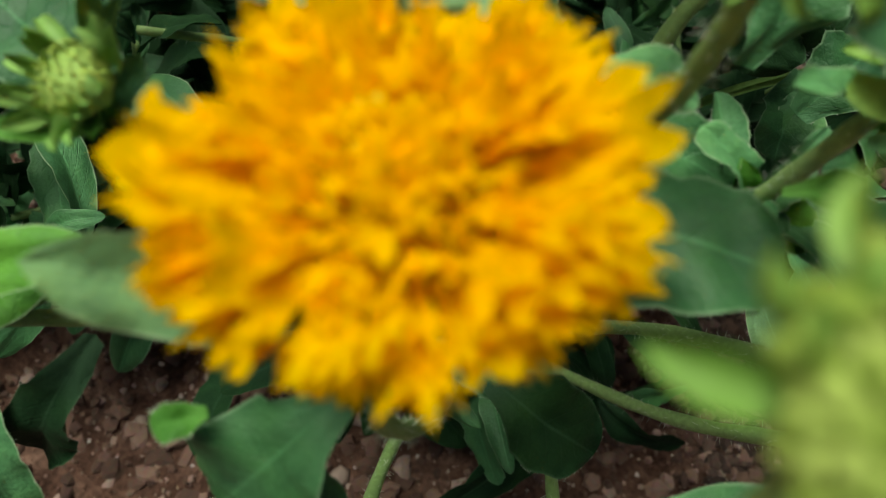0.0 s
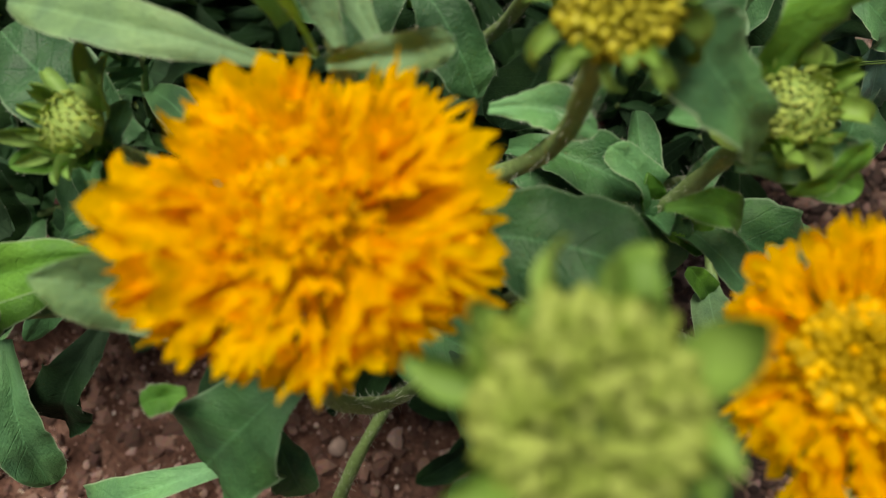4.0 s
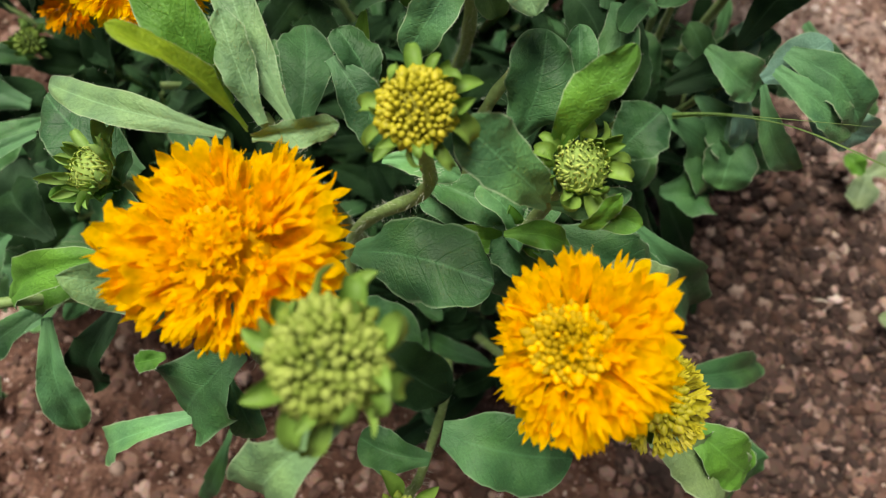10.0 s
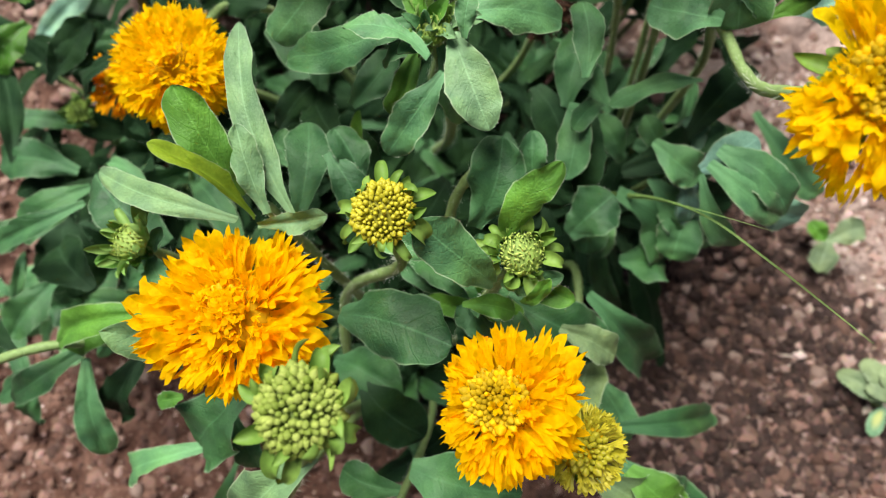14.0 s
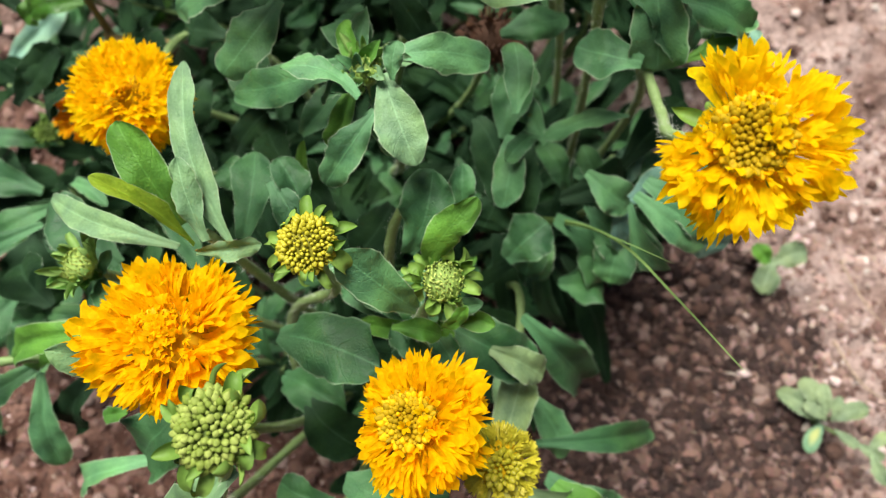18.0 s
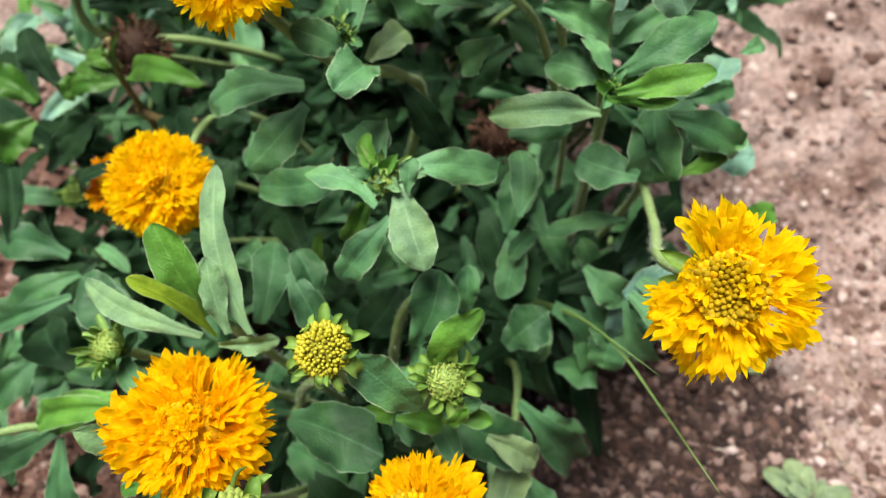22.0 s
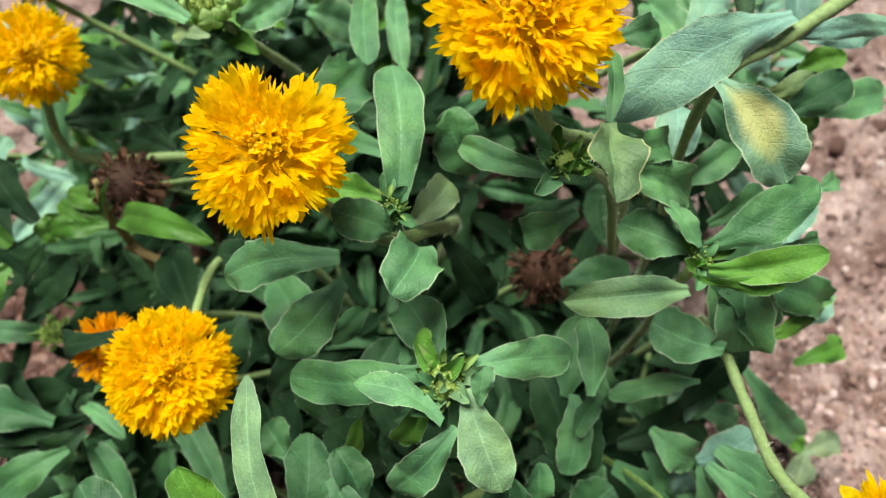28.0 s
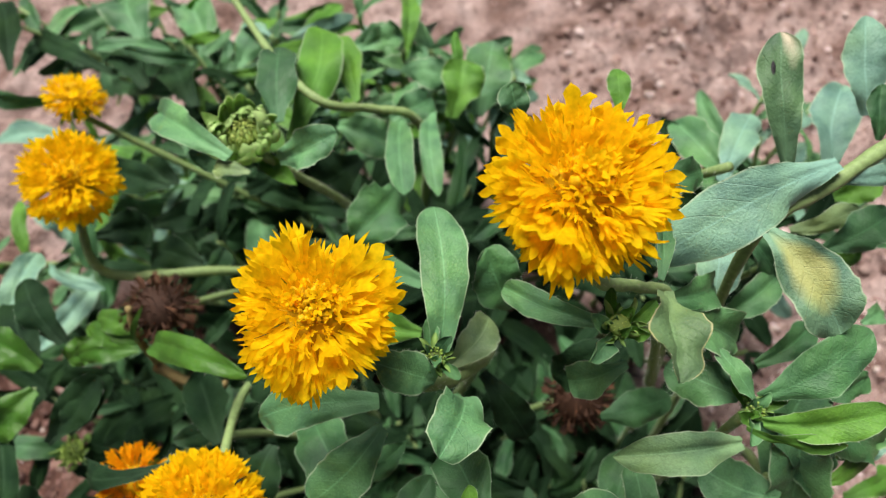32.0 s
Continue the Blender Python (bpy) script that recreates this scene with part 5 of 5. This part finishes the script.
bud(front, (-0.1220, -0.0141, 0.160), (-0.6, 0.1, 0.6), 0.0050, 30, "deep", 9, True, 70, 1.6, 0.25, 44, label="curled green bud at a stem tip")
leaf_tip(front, (0.0616, 0.0208, 0.172), 0.026, ("grey", "green", "grey"), 77, 7)
dry_head(back, (0.0820, 0.1510, 0.156), (0.1, -0.3, 1), 0.0160, 41)
dry_head(far, (-0.0909, 0.1736, 0.171), (0.2, -0.3, 1), 0.0160, 42)

stem(front, [(0.030, 0.030, 0.0), (0.010, -0.010, 0.10), (-0.004, -0.018, 0.18), (-0.001, -0.002, 0.224)], hairs=20)
stem(front, [(0.030, 0.030, 0.0), (0.066, 0.012, 0.10), (0.076, -0.012, 0.18), (0.0715, -0.017, 0.216)], hairs=20)
stem(front, [(0.030, 0.030, 0.0), (0.000, -0.012, 0.05), (-0.010, -0.044, 0.125), (0.0128, -0.041, 0.210), (0.0215, -0.033, 0.234), (0.0266, -0.0229, 0.254)], hairs=20)
stem(front, [(0.020, 0.030, 0.0), (0.008, 0.004, 0.10), (0.0100, 0.0260, 0.150), (0.0350, 0.0260, 0.195), (0.0375, 0.0250, 0.222), (0.0366, 0.0270, 0.236)], hairs=24)
stem(front, [(0.030, 0.030, 0.0), (0.056, 0.020, 0.12), (0.062, 0.020, 0.18), (0.0722, 0.0268, 0.206)], hairs=30)
stem(front, [(0.030, 0.030, 0.0), (-0.010, 0.030, 0.10), (-0.034, 0.030, 0.16), (-0.0483, 0.0279, 0.198)], hairs=20)
stem(front, [(0.030, 0.030, 0.0), (0.070, -0.010, 0.09), (0.088, -0.022, 0.15), (0.093, -0.026, 0.186)], hairs=20)
stem(front, [(0.030, 0.030, 0.0), (0.040, -0.010, 0.08), (0.034, -0.045, 0.13), (0.0312, -0.0518, 0.172)], 0.0018, 0.0015, hairs=14)
stem(front, [(0.030, 0.030, 0.0), (0.006, 0.036, 0.12), (-0.001, 0.036, 0.218)], hairs=20)
stem(front, [(0.030, 0.030, 0.0), (-0.040, 0.010, 0.12), (-0.082, 0.001, 0.165), (-0.113, -0.009, 0.168), (-0.150, -0.020, 0.160)], 0.0019, 0.0016, hairs=20)
stem(front, [(0.030, 0.030, 0.0), (0.045, 0.045, 0.14), (0.051, 0.056, 0.18), (0.063, 0.064, 0.20)], hairs=20)
stem(right, [(0.125, 0.130, 0.0), (0.150, 0.140, 0.12), (0.138, 0.120, 0.19), (0.141, 0.092, 0.205), (0.135, 0.066, 0.238), (0.141, 0.049, 0.268)], 0.0020, 0.0018, hairs=26)
stem(right, [(0.125, 0.130, 0.0), (0.124, 0.128, 0.12), (0.119, 0.130, 0.231)], 0.0014, 0.0017, hairs=24)
stem(right, [(0.125, 0.130, 0.0), (0.128, 0.160, 0.14), (0.119, 0.177, 0.245), (0.142, 0.194, 0.258), (0.175, 0.218, 0.262)], 0.0014, 0.0026, hairs=26)
stem(back, [(0.010, 0.150, 0.0), (0.040, 0.115, 0.10), (0.047, 0.090, 0.19), (0.0442, 0.0892, 0.226)], 0.0026, 0.002, hairs=24)
stem(back, [(0.010, 0.150, 0.0), (0.042, 0.170, 0.14), (0.040, 0.150, 0.20), (0.024, 0.133, 0.228), (0.004, 0.136, 0.246), (-0.005, 0.138, 0.264)], 0.0026, 0.0021, hairs=26)
stem(back, [(0.116, 0.142, 0.0), (0.114, 0.155, 0.13), (0.101, 0.166, 0.222), (0.085, 0.162, 0.245), (0.069, 0.156, 0.262), (0.0580, 0.1600, 0.290)], 0.0014, 0.0023, hairs=26)
stem(back, [(0.110, 0.158, 0.16), (0.092, 0.152, 0.235), (0.0710, 0.1380, 0.274)], 0.0018, 0.0014, hairs=16)
stem(back, [(0.010, 0.150, 0.0), (-0.030, 0.170, 0.10), (-0.052, 0.150, 0.155), (-0.0485, 0.100, 0.188)], hairs=16)
stem(back, [(0.010, 0.150, 0.0), (-0.060, 0.140, 0.10), (-0.0892, 0.112, 0.152)], hairs=10)
stem(back, [(0.010, 0.150, 0.0), (0.066, 0.162, 0.08), (0.0820, 0.154, 0.146)], hairs=10)
stem(back, [(0.010, 0.150, 0.0), (-0.040, 0.120, 0.07), (-0.080, 0.100, 0.11)], 0.0018, 0.0014, hairs=10)
stem(far, [(0.0, 0.270, 0.0), (0.012, 0.264, 0.15), (0.007, 0.264, 0.187), (-0.010, 0.258, 0.200), (-0.027, 0.247, 0.217), (-0.049, 0.268, 0.215), (-0.081, 0.317, 0.200)], 0.0022, 0.0016, hairs=16)
stem(far, [(0.0, 0.270, 0.0), (-0.020, 0.240, 0.14), (-0.040, 0.220, 0.21), (-0.051, 0.223, 0.219)], hairs=16)
stem(far, [(0.0, 0.270, 0.0), (-0.080, 0.215, 0.12), (-0.131, 0.200, 0.142), (-0.137, 0.212, 0.168), (-0.1362, 0.2225, 0.178)], 0.0024, 0.002, hairs=12)
stem(far, [(0.0, 0.270, 0.0), (-0.090, 0.270, 0.10), (-0.160, 0.275, 0.163)], hairs=8)
stem(far, [(0.0, 0.270, 0.0), (-0.070, 0.220, 0.09), (-0.0909, 0.177, 0.162)], hairs=8)
stem(far, [(0.0, 0.270, 0.0), (0.090, 0.260, 0.12), (0.122, 0.214, 0.235)], hairs=10)
stem(front, [(0.030, 0.030, 0.0), (-0.080, 0.080, 0.05), (-0.1467, 0.1260, 0.092)], hairs=8)


def shoot(parent, foot, top, count, size, kinds, r, spread=1.0):
    """A leafy side shoot: a thin stem with leaves set spirally up to a small whorl at its tip."""
    foot, top = Vector(foot), Vector(top)
    knee = foot.lerp(top, 0.5) + Vector((r.gauss(0, 0.008), r.gauss(0, 0.008), 0.012))
    line = along([foot, knee, top], 6)
    stem(parent, [foot, knee, top], 0.0018, 0.0012)
    turn = r.uniform(0, 6.283)
    for k in range(count):
        q = 0.40 + 0.60 * ((k + 0.5) / count) ** 0.7
        at = line[min(len(line) - 1, int(q * (len(line) - 1) + 0.5))]
        turn += 2.4 + r.gauss(0, 0.25)
        young = smoothstep(0.6, 1.0, q)
        ln = size * r.choice((0.6, 0.8, 1.0, 1.15, 1.4)) * r.uniform(0.9, 1.1) * (1 - 0.45 * young)
        rise = r.gauss(-0.10, 0.22) + 0.75 * young
        out = Vector((math.cos(turn), math.sin(turn), rise)).normalized() * ln * spread
        tip = at + out
        tip.z = max(tip.z, ground_z(tip.x, tip.y) + 0.012)
        leaf(parent, at, tip, ln * r.uniform(0.17, 0.29), r.choice(kinds), r.uniform(0.02, 0.16), r.uniform(-50, 50), blunt=r.uniform(0.5, 0.68), fuzz=0)


def thicket(parent, foot, box, count, low, high, size, kinds, seed, per=9):
    """Side shoots filling a stretch of the plant."""
    r = random.Random(seed)
    for k in range(count):
        x = box[0] + (box[1] - box[0]) * ((k * 0.618034 + r.uniform(-0.06, 0.06)) % 1)
        y = box[2] + (box[3] - box[2]) * (k + r.random()) / count
        z = r.uniform(low, high)
        base = Vector((x, y, 0)).lerp(Vector((foot[0], foot[1], 0)), 0.55)
        shoot(parent, (base.x, base.y, ground_z(base.x, base.y)), (x, y, z), per + r.randint(-2, 2), size, kinds, r)


# the "low" kind in these mixes paints shade into the inner leaves
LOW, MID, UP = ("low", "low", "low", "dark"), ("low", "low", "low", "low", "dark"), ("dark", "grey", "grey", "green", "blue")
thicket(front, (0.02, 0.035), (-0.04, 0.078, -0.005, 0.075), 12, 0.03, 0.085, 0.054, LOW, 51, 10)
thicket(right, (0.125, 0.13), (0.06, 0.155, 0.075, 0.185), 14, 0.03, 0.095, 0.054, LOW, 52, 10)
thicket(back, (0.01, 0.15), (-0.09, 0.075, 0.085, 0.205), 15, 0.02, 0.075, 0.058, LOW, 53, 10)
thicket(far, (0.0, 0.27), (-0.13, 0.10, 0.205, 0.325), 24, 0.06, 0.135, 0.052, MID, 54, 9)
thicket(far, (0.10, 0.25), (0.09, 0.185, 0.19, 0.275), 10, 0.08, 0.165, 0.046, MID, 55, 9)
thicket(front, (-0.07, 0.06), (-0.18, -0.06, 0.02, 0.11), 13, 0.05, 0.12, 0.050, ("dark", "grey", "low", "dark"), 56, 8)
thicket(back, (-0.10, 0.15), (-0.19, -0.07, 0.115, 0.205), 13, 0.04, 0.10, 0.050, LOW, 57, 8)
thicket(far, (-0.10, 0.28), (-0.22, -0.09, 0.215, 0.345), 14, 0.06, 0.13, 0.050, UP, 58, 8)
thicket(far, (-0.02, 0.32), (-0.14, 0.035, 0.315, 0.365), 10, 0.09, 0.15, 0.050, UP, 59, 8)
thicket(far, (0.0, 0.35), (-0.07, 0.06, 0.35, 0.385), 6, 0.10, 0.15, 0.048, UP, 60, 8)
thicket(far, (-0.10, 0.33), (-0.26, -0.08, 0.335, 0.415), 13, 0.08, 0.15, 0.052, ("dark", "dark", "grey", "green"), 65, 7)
thicket(right, (0.16, 0.24), (0.165, 0.215, 0.255, 0.335), 5, 0.13, 0.18, 0.046, ("blue", "grey", "blue"), 66, 7)


# -- weeds --
weed = plant("smooth_leaved_weed", (-0.098, 0.150), "weed with smooth bright green pointed leaves and a tan stem", "weed")
stem(weed, [(-0.098, 0.150, 0.0), (-0.100, 0.158, 0.10), (-0.0984, 0.161, 0.165), (-0.097, 0.168, 0.185)], 0.0022, 0.0012, mat=STEM_BROWN)
stem(weed, [(-0.100, 0.158, 0.140), (-0.080, 0.150, 0.145), (-0.065, 0.150, 0.148)], 0.0024, 0.0016, mat=STEM_BROWN, name="branch")
leaf(weed, (-0.093, 0.160, 0.165), (-0.040, 0.141, 0.194), 0.0114, "shiny", 0.08, blunt=0.45)
leaf(weed, (-0.097, 0.161, 0.165), (-0.125, 0.165, 0.165), 0.0099, "shiny", 0.08, blunt=0.45)
leaf(weed, (-0.098, 0.157, 0.165), (-0.127, 0.154, 0.160), 0.0102, "shiny", 0.08, blunt=0.45)
leaf(weed, (-0.142, 0.150, 0.155), (-0.167, 0.160, 0.160), 0.0161, "shiny", 0.08, blunt=0.45)
leaf(weed, (-0.144, 0.142, 0.150), (-0.159, 0.121, 0.145), 0.0161, "shiny", 0.08, blunt=0.45)
leaf(weed, (-0.096, 0.159, 0.170), (-0.087, 0.164, 0.195), 0.0022, "shiny", 0.08, blunt=0.45)
leaf(weed, (-0.117, 0.163, 0.160), (-0.131, 0.154, 0.155), 0.0118, "shiny", 0.08, blunt=0.45)
leaf(weed, (-0.096, 0.163, 0.170), (-0.119, 0.169, 0.170), 0.0099, "shiny", 0.08, blunt=0.45)

seedling = plant("seedling", (0.274, 0.012), "small pale grey-green weed seedling growing in bare soil", "weed")
stem(seedling, [(0.274, 0.012, -0.01), (0.274, 0.013, 0.020)], 0.001, 0.0008)
stem(seedling, [(0.275, 0.012, 0.006), (0.285, 0.004, 0.014), (0.296, -0.004, 0.018)], 0.0009, 0.0006, name="branch")
for x, y, z, ln, turn, kind in ((0.273, 0.012, 0.016, 0.026, 148, "dusty"), (0.273, 0.014, 0.020, 0.023, 121, "dusty"), (0.273, 0.015, 0.024, 0.016, 98, "dusty"), (0.273, 0.012, 0.022, 0.014, 150, "dusty"),
                                (0.276, 0.013, 0.024, 0.012, 75, "dusty"), (0.276, 0.013, 0.020, 0.021, 20, "dusty"), (0.273, 0.010, 0.016, 0.018, 236, "patch"), (0.281, 0.008, 0.014, 0.013, 318, "dusty"),
                                (0.290, 0.001, 0.018, 0.014, 330, "dusty"), (0.294, -0.003, 0.020, 0.015, 40, "dusty"), (0.296, -0.004, 0.020, 0.016, 285, "dusty")):
    a = radians(turn)
    leaf(seedling, (x, y, z), (x + ln * math.cos(a), y + ln * math.sin(a), z + 0.004), ln * 0.46, kind, 0.08, wave=0.05, fuzz=0)
seedling_b = plant("seedling", (0.252, 0.1), "two-leaved pale green seedling beside the flower bed", "weed")
stem(seedling_b, [(0.252, 0.100, 0.0), (0.253, 0.101, 0.018)], 0.001, 0.0008)
leaf(seedling_b, (0.253, 0.101, 0.018), (0.245, 0.083, 0.020), 0.014, "dusty", 0.08)
leaf(seedling_b, (0.253, 0.101, 0.018), (0.272, 0.109, 0.020), 0.014, "dusty", 0.08)
leaf(seedling_b, (0.253, 0.101, 0.015), (0.243, 0.112, 0.018), 0.010, "green", 0.08)


def grass_blade(parent, points, width):
    line = along(points, 8)
    verts, faces, uvs = [], [], []
    for i, p in enumerate(line):
        d = (line[min(i + 1, len(line) - 1)] - line[max(i - 1, 0)]).normalized()
        s = d.cross(Vector((0.2, -0.3, 1))).normalized()
        u = i / (len(line) - 1)
        w = width * (1 - u) ** 0.6 * (0.5 + min(0.5, u * 3)) + 0.0001
        n = s.cross(d)
        for v in (-1, 0, 1):
            verts.append(p + s * v * w / 2 - n * 0.15 * w * (1 - abs(v)))
            uvs.append((u, v / 2 + 0.5))
    for i in range(len(line) - 1):
        for j in range(2):
            a = i * 3 + j
            faces.append((a, a + 1, a + 4, a + 3))
    return child("blade", mesh_of("blade", verts, faces, [GRASS], uvs), parent)


grass = plant("grass_tuft", (0.085, 0.115), "thin green grass blades leaning out over bare soil", "grass")
grass_blade(grass, [(0.085, 0.115, 0.0), (0.104, 0.090, 0.100), (0.1204, 0.0714, 0.149), (0.130, 0.052, 0.187), (0.1388, 0.0326, 0.2233)], 0.0020)
grass_blade(grass, [(0.085, 0.115, 0.0), (0.104, 0.089, 0.098), (0.1204, 0.0710, 0.148), (0.131, 0.050, 0.188), (0.139, 0.024, 0.221), (0.147, -0.0013, 0.2494)], 0.0024)


# -- stones and litter on the soil --
def stone_mesh(seed, mat, name="pebble"):
    bm = bmesh.new()
    bmesh.ops.create_icosphere(bm, subdivisions=2, radius=1)
    off = Vector((seed * 3.1, 0, 0))
    for v in bm.verts:
        v.co *= 1 + 0.28 * noise.noise(v.co * 1.3 + off) + 0.10 * noise.noise(v.co * 4 + off)
        v.co.z *= 0.7
    me = bpy.data.meshes.new(name)
    bm.to_mesh(me)
    bm.free()
    me.materials.append(mat)
    me.polygons.foreach_set("use_smooth", [True] * len(me.polygons))
    return me


PEBBLES = [stone_mesh(s, STONE) for s in range(7)]
CLODS = [stone_mesh(s + 20, CRUMB, "soil_clod") for s in range(7)]


def scatter_things(count, seed):
    r = random.Random(seed)
    for k in range(count):
        x, y = r.uniform(0.13, 0.40), r.uniform(-0.10, 0.46)
        if k % 5 == 1:
            x, y = r.gauss(0.19, 0.035), r.gauss(0.03, 0.035)
        if k % 4 == 0:
            x, y = r.uniform(-0.30, 0.0), r.uniform(-0.12, 0.02)
        clod = r.random() < 0.5
        size = r.uniform(0.0022, 0.0052) if not clod else r.uniform(0.0028, 0.0075)
        ob = new("soil_clod" if clod else "pebble", r.choice(CLODS if clod else PEBBLES))
        ob.matrix_basis = Matrix.Translation((x, y, ground_z(x, y) + size * 0.05)) @ Matrix.Rotation(r.uniform(0, 6.28), 4, "Z") @ Matrix.Diagonal((size, size * r.uniform(0.7, 1.2), size, 1))
        if clod:
            tagged(ob, "crumbly reddish brown soil clod on the ground", "soil clod", "soil clods")
        else:
            tagged(ob, "small pinkish grey pebble lying on soil", "pebble", "pebbles on the soil")


ICO = [(0, 0, 1), (0.894, 0, 0.447), (0.276, 0.851, 0.447), (-0.724, 0.526, 0.447), (-0.724, -0.526, 0.447), (0.276, -0.851, 0.447),
       (0.724, 0.526, -0.447), (-0.276, 0.851, -0.447), (-0.894, 0, -0.447), (-0.276, -0.851, -0.447), (0.724, -0.526, -0.447), (0, 0, -1)]
TRI = [(0, k + 1, (k + 1) % 5 + 1) for k in range(5)]
TRI += [(k + 1, k + 6, (k + 1) % 5 + 1) for k in range(5)] + [((k + 1) % 5 + 1, k + 6, (k + 1) % 5 + 6) for k in range(5)]
TRI += [(11, (k + 1) % 5 + 6, k + 6) for k in range(5)]


def grains(name, count, box, low, high, power, mat, label, seed, keep=lambda x, y: True, smooth=True):
    """Loose grains of all sizes over a stretch of soil."""
    r = random.Random(seed)
    verts, faces = [], []
    for _ in range(count):
        x, y = r.uniform(box[0], box[1]), r.uniform(box[2], box[3])
        if not keep(x, y):
            continue
        s = low + (high - low) * r.random() ** power
        z = ground_z(x, y) + s * r.uniform(-0.15, 0.35)
        turn = Euler((r.uniform(0, 6), r.uniform(0, 6), r.uniform(0, 6))).to_matrix()
        fx, fy, fz = r.uniform(0.7, 1.35), r.uniform(0.8, 1.2), r.uniform(0.5, 0.85)
        b = len(verts)
        for p in ICO:
            q = turn @ (Vector(p) * r.uniform(0.62, 1.3))
            verts.append((x + q.x * s * fx, y + q.y * s * fy, z + q.z * s * fz))
        faces += [(b + i, b + j, b + k) for i, j, k in TRI]
    return tagged(new(name, mesh_of(name, verts, faces, [mat], smooth=smooth)), label, name, kind="stuff")


def sandy(x, y):
    return max(x + 0.62 * y, 1.2 * y - 0.06) > 0.258 + 0.05 * noise.noise(Vector((x * 12, y * 12, 0)))


grains("gravel", 15000, (0.10, 0.48, -0.18, 0.66), 0.0012, 0.0045, 2.6, GRIT, "pinkish gravel strewn over pale trodden soil", 61, lambda x, y: sandy(x, y) and (y < 0.24 or noise.noise(Vector((x * 900, y * 900, 1))) > 0.12), False)
grains("soil_crumbs", 22000, (-0.36, 0.34, -0.18, 0.46), 0.0008, 0.0050, 2.6, CRUMBS, "loose dark reddish brown crumbs of garden soil", 63, lambda x, y: not sandy(x, y), False)
grains("grit", 16000, (-0.36, 0.48, -0.18, 0.66), 0.0005, 0.0014, 1.5, GRIT, "fine loose grit grains strewn over soil", 64, smooth=False)
grains("moist_crumbs", 15000, (0.12, 0.29, -0.06, 0.14), 0.0008, 0.0042, 2.0, MOIST, "moist dark reddish brown soil crumbs beside the plants", 67, lambda x, y: math.hypot(x - 0.182, y - 0.028) < 0.108 + 0.03 * noise.noise(Vector((x * 25, y * 25, 2))), False)
scatter_things(230, 62)
chip = new("pebble", stone_mesh(40, HAIR))
chip.matrix_basis = Matrix.Translation((-0.177, 0.065, ground_z(-0.177, 0.065) + 0.001)) @ Matrix.Diagonal((0.0026, 0.0018, 0.0022, 1))
tagged(chip, "small white stone chip lying on dark soil", "pebble", "pebbles on the soil")


def straw(points, r):
    ob = stem(new("dry_stalk"), points, r, r * 0.5, mat=STRAW, name="stalk")
    return tagged(ob.parent, "thin dry straw stalk lying on bare soil", "dry stalk", "dry stalks")


straw([(0.290, 0.060, 0.004), (0.305, 0.035, 0.003), (0.330, 0.020, 0.003)], 0.0007)
straw([(0.300, 0.000, 0.004), (0.310, -0.012, 0.003), (0.335, -0.020, 0.003)], 0.0007)
straw([(0.300, 0.110, 0.002), (0.312, 0.085, 0.001), (0.322, 0.070, 0.002)], 0.0006)
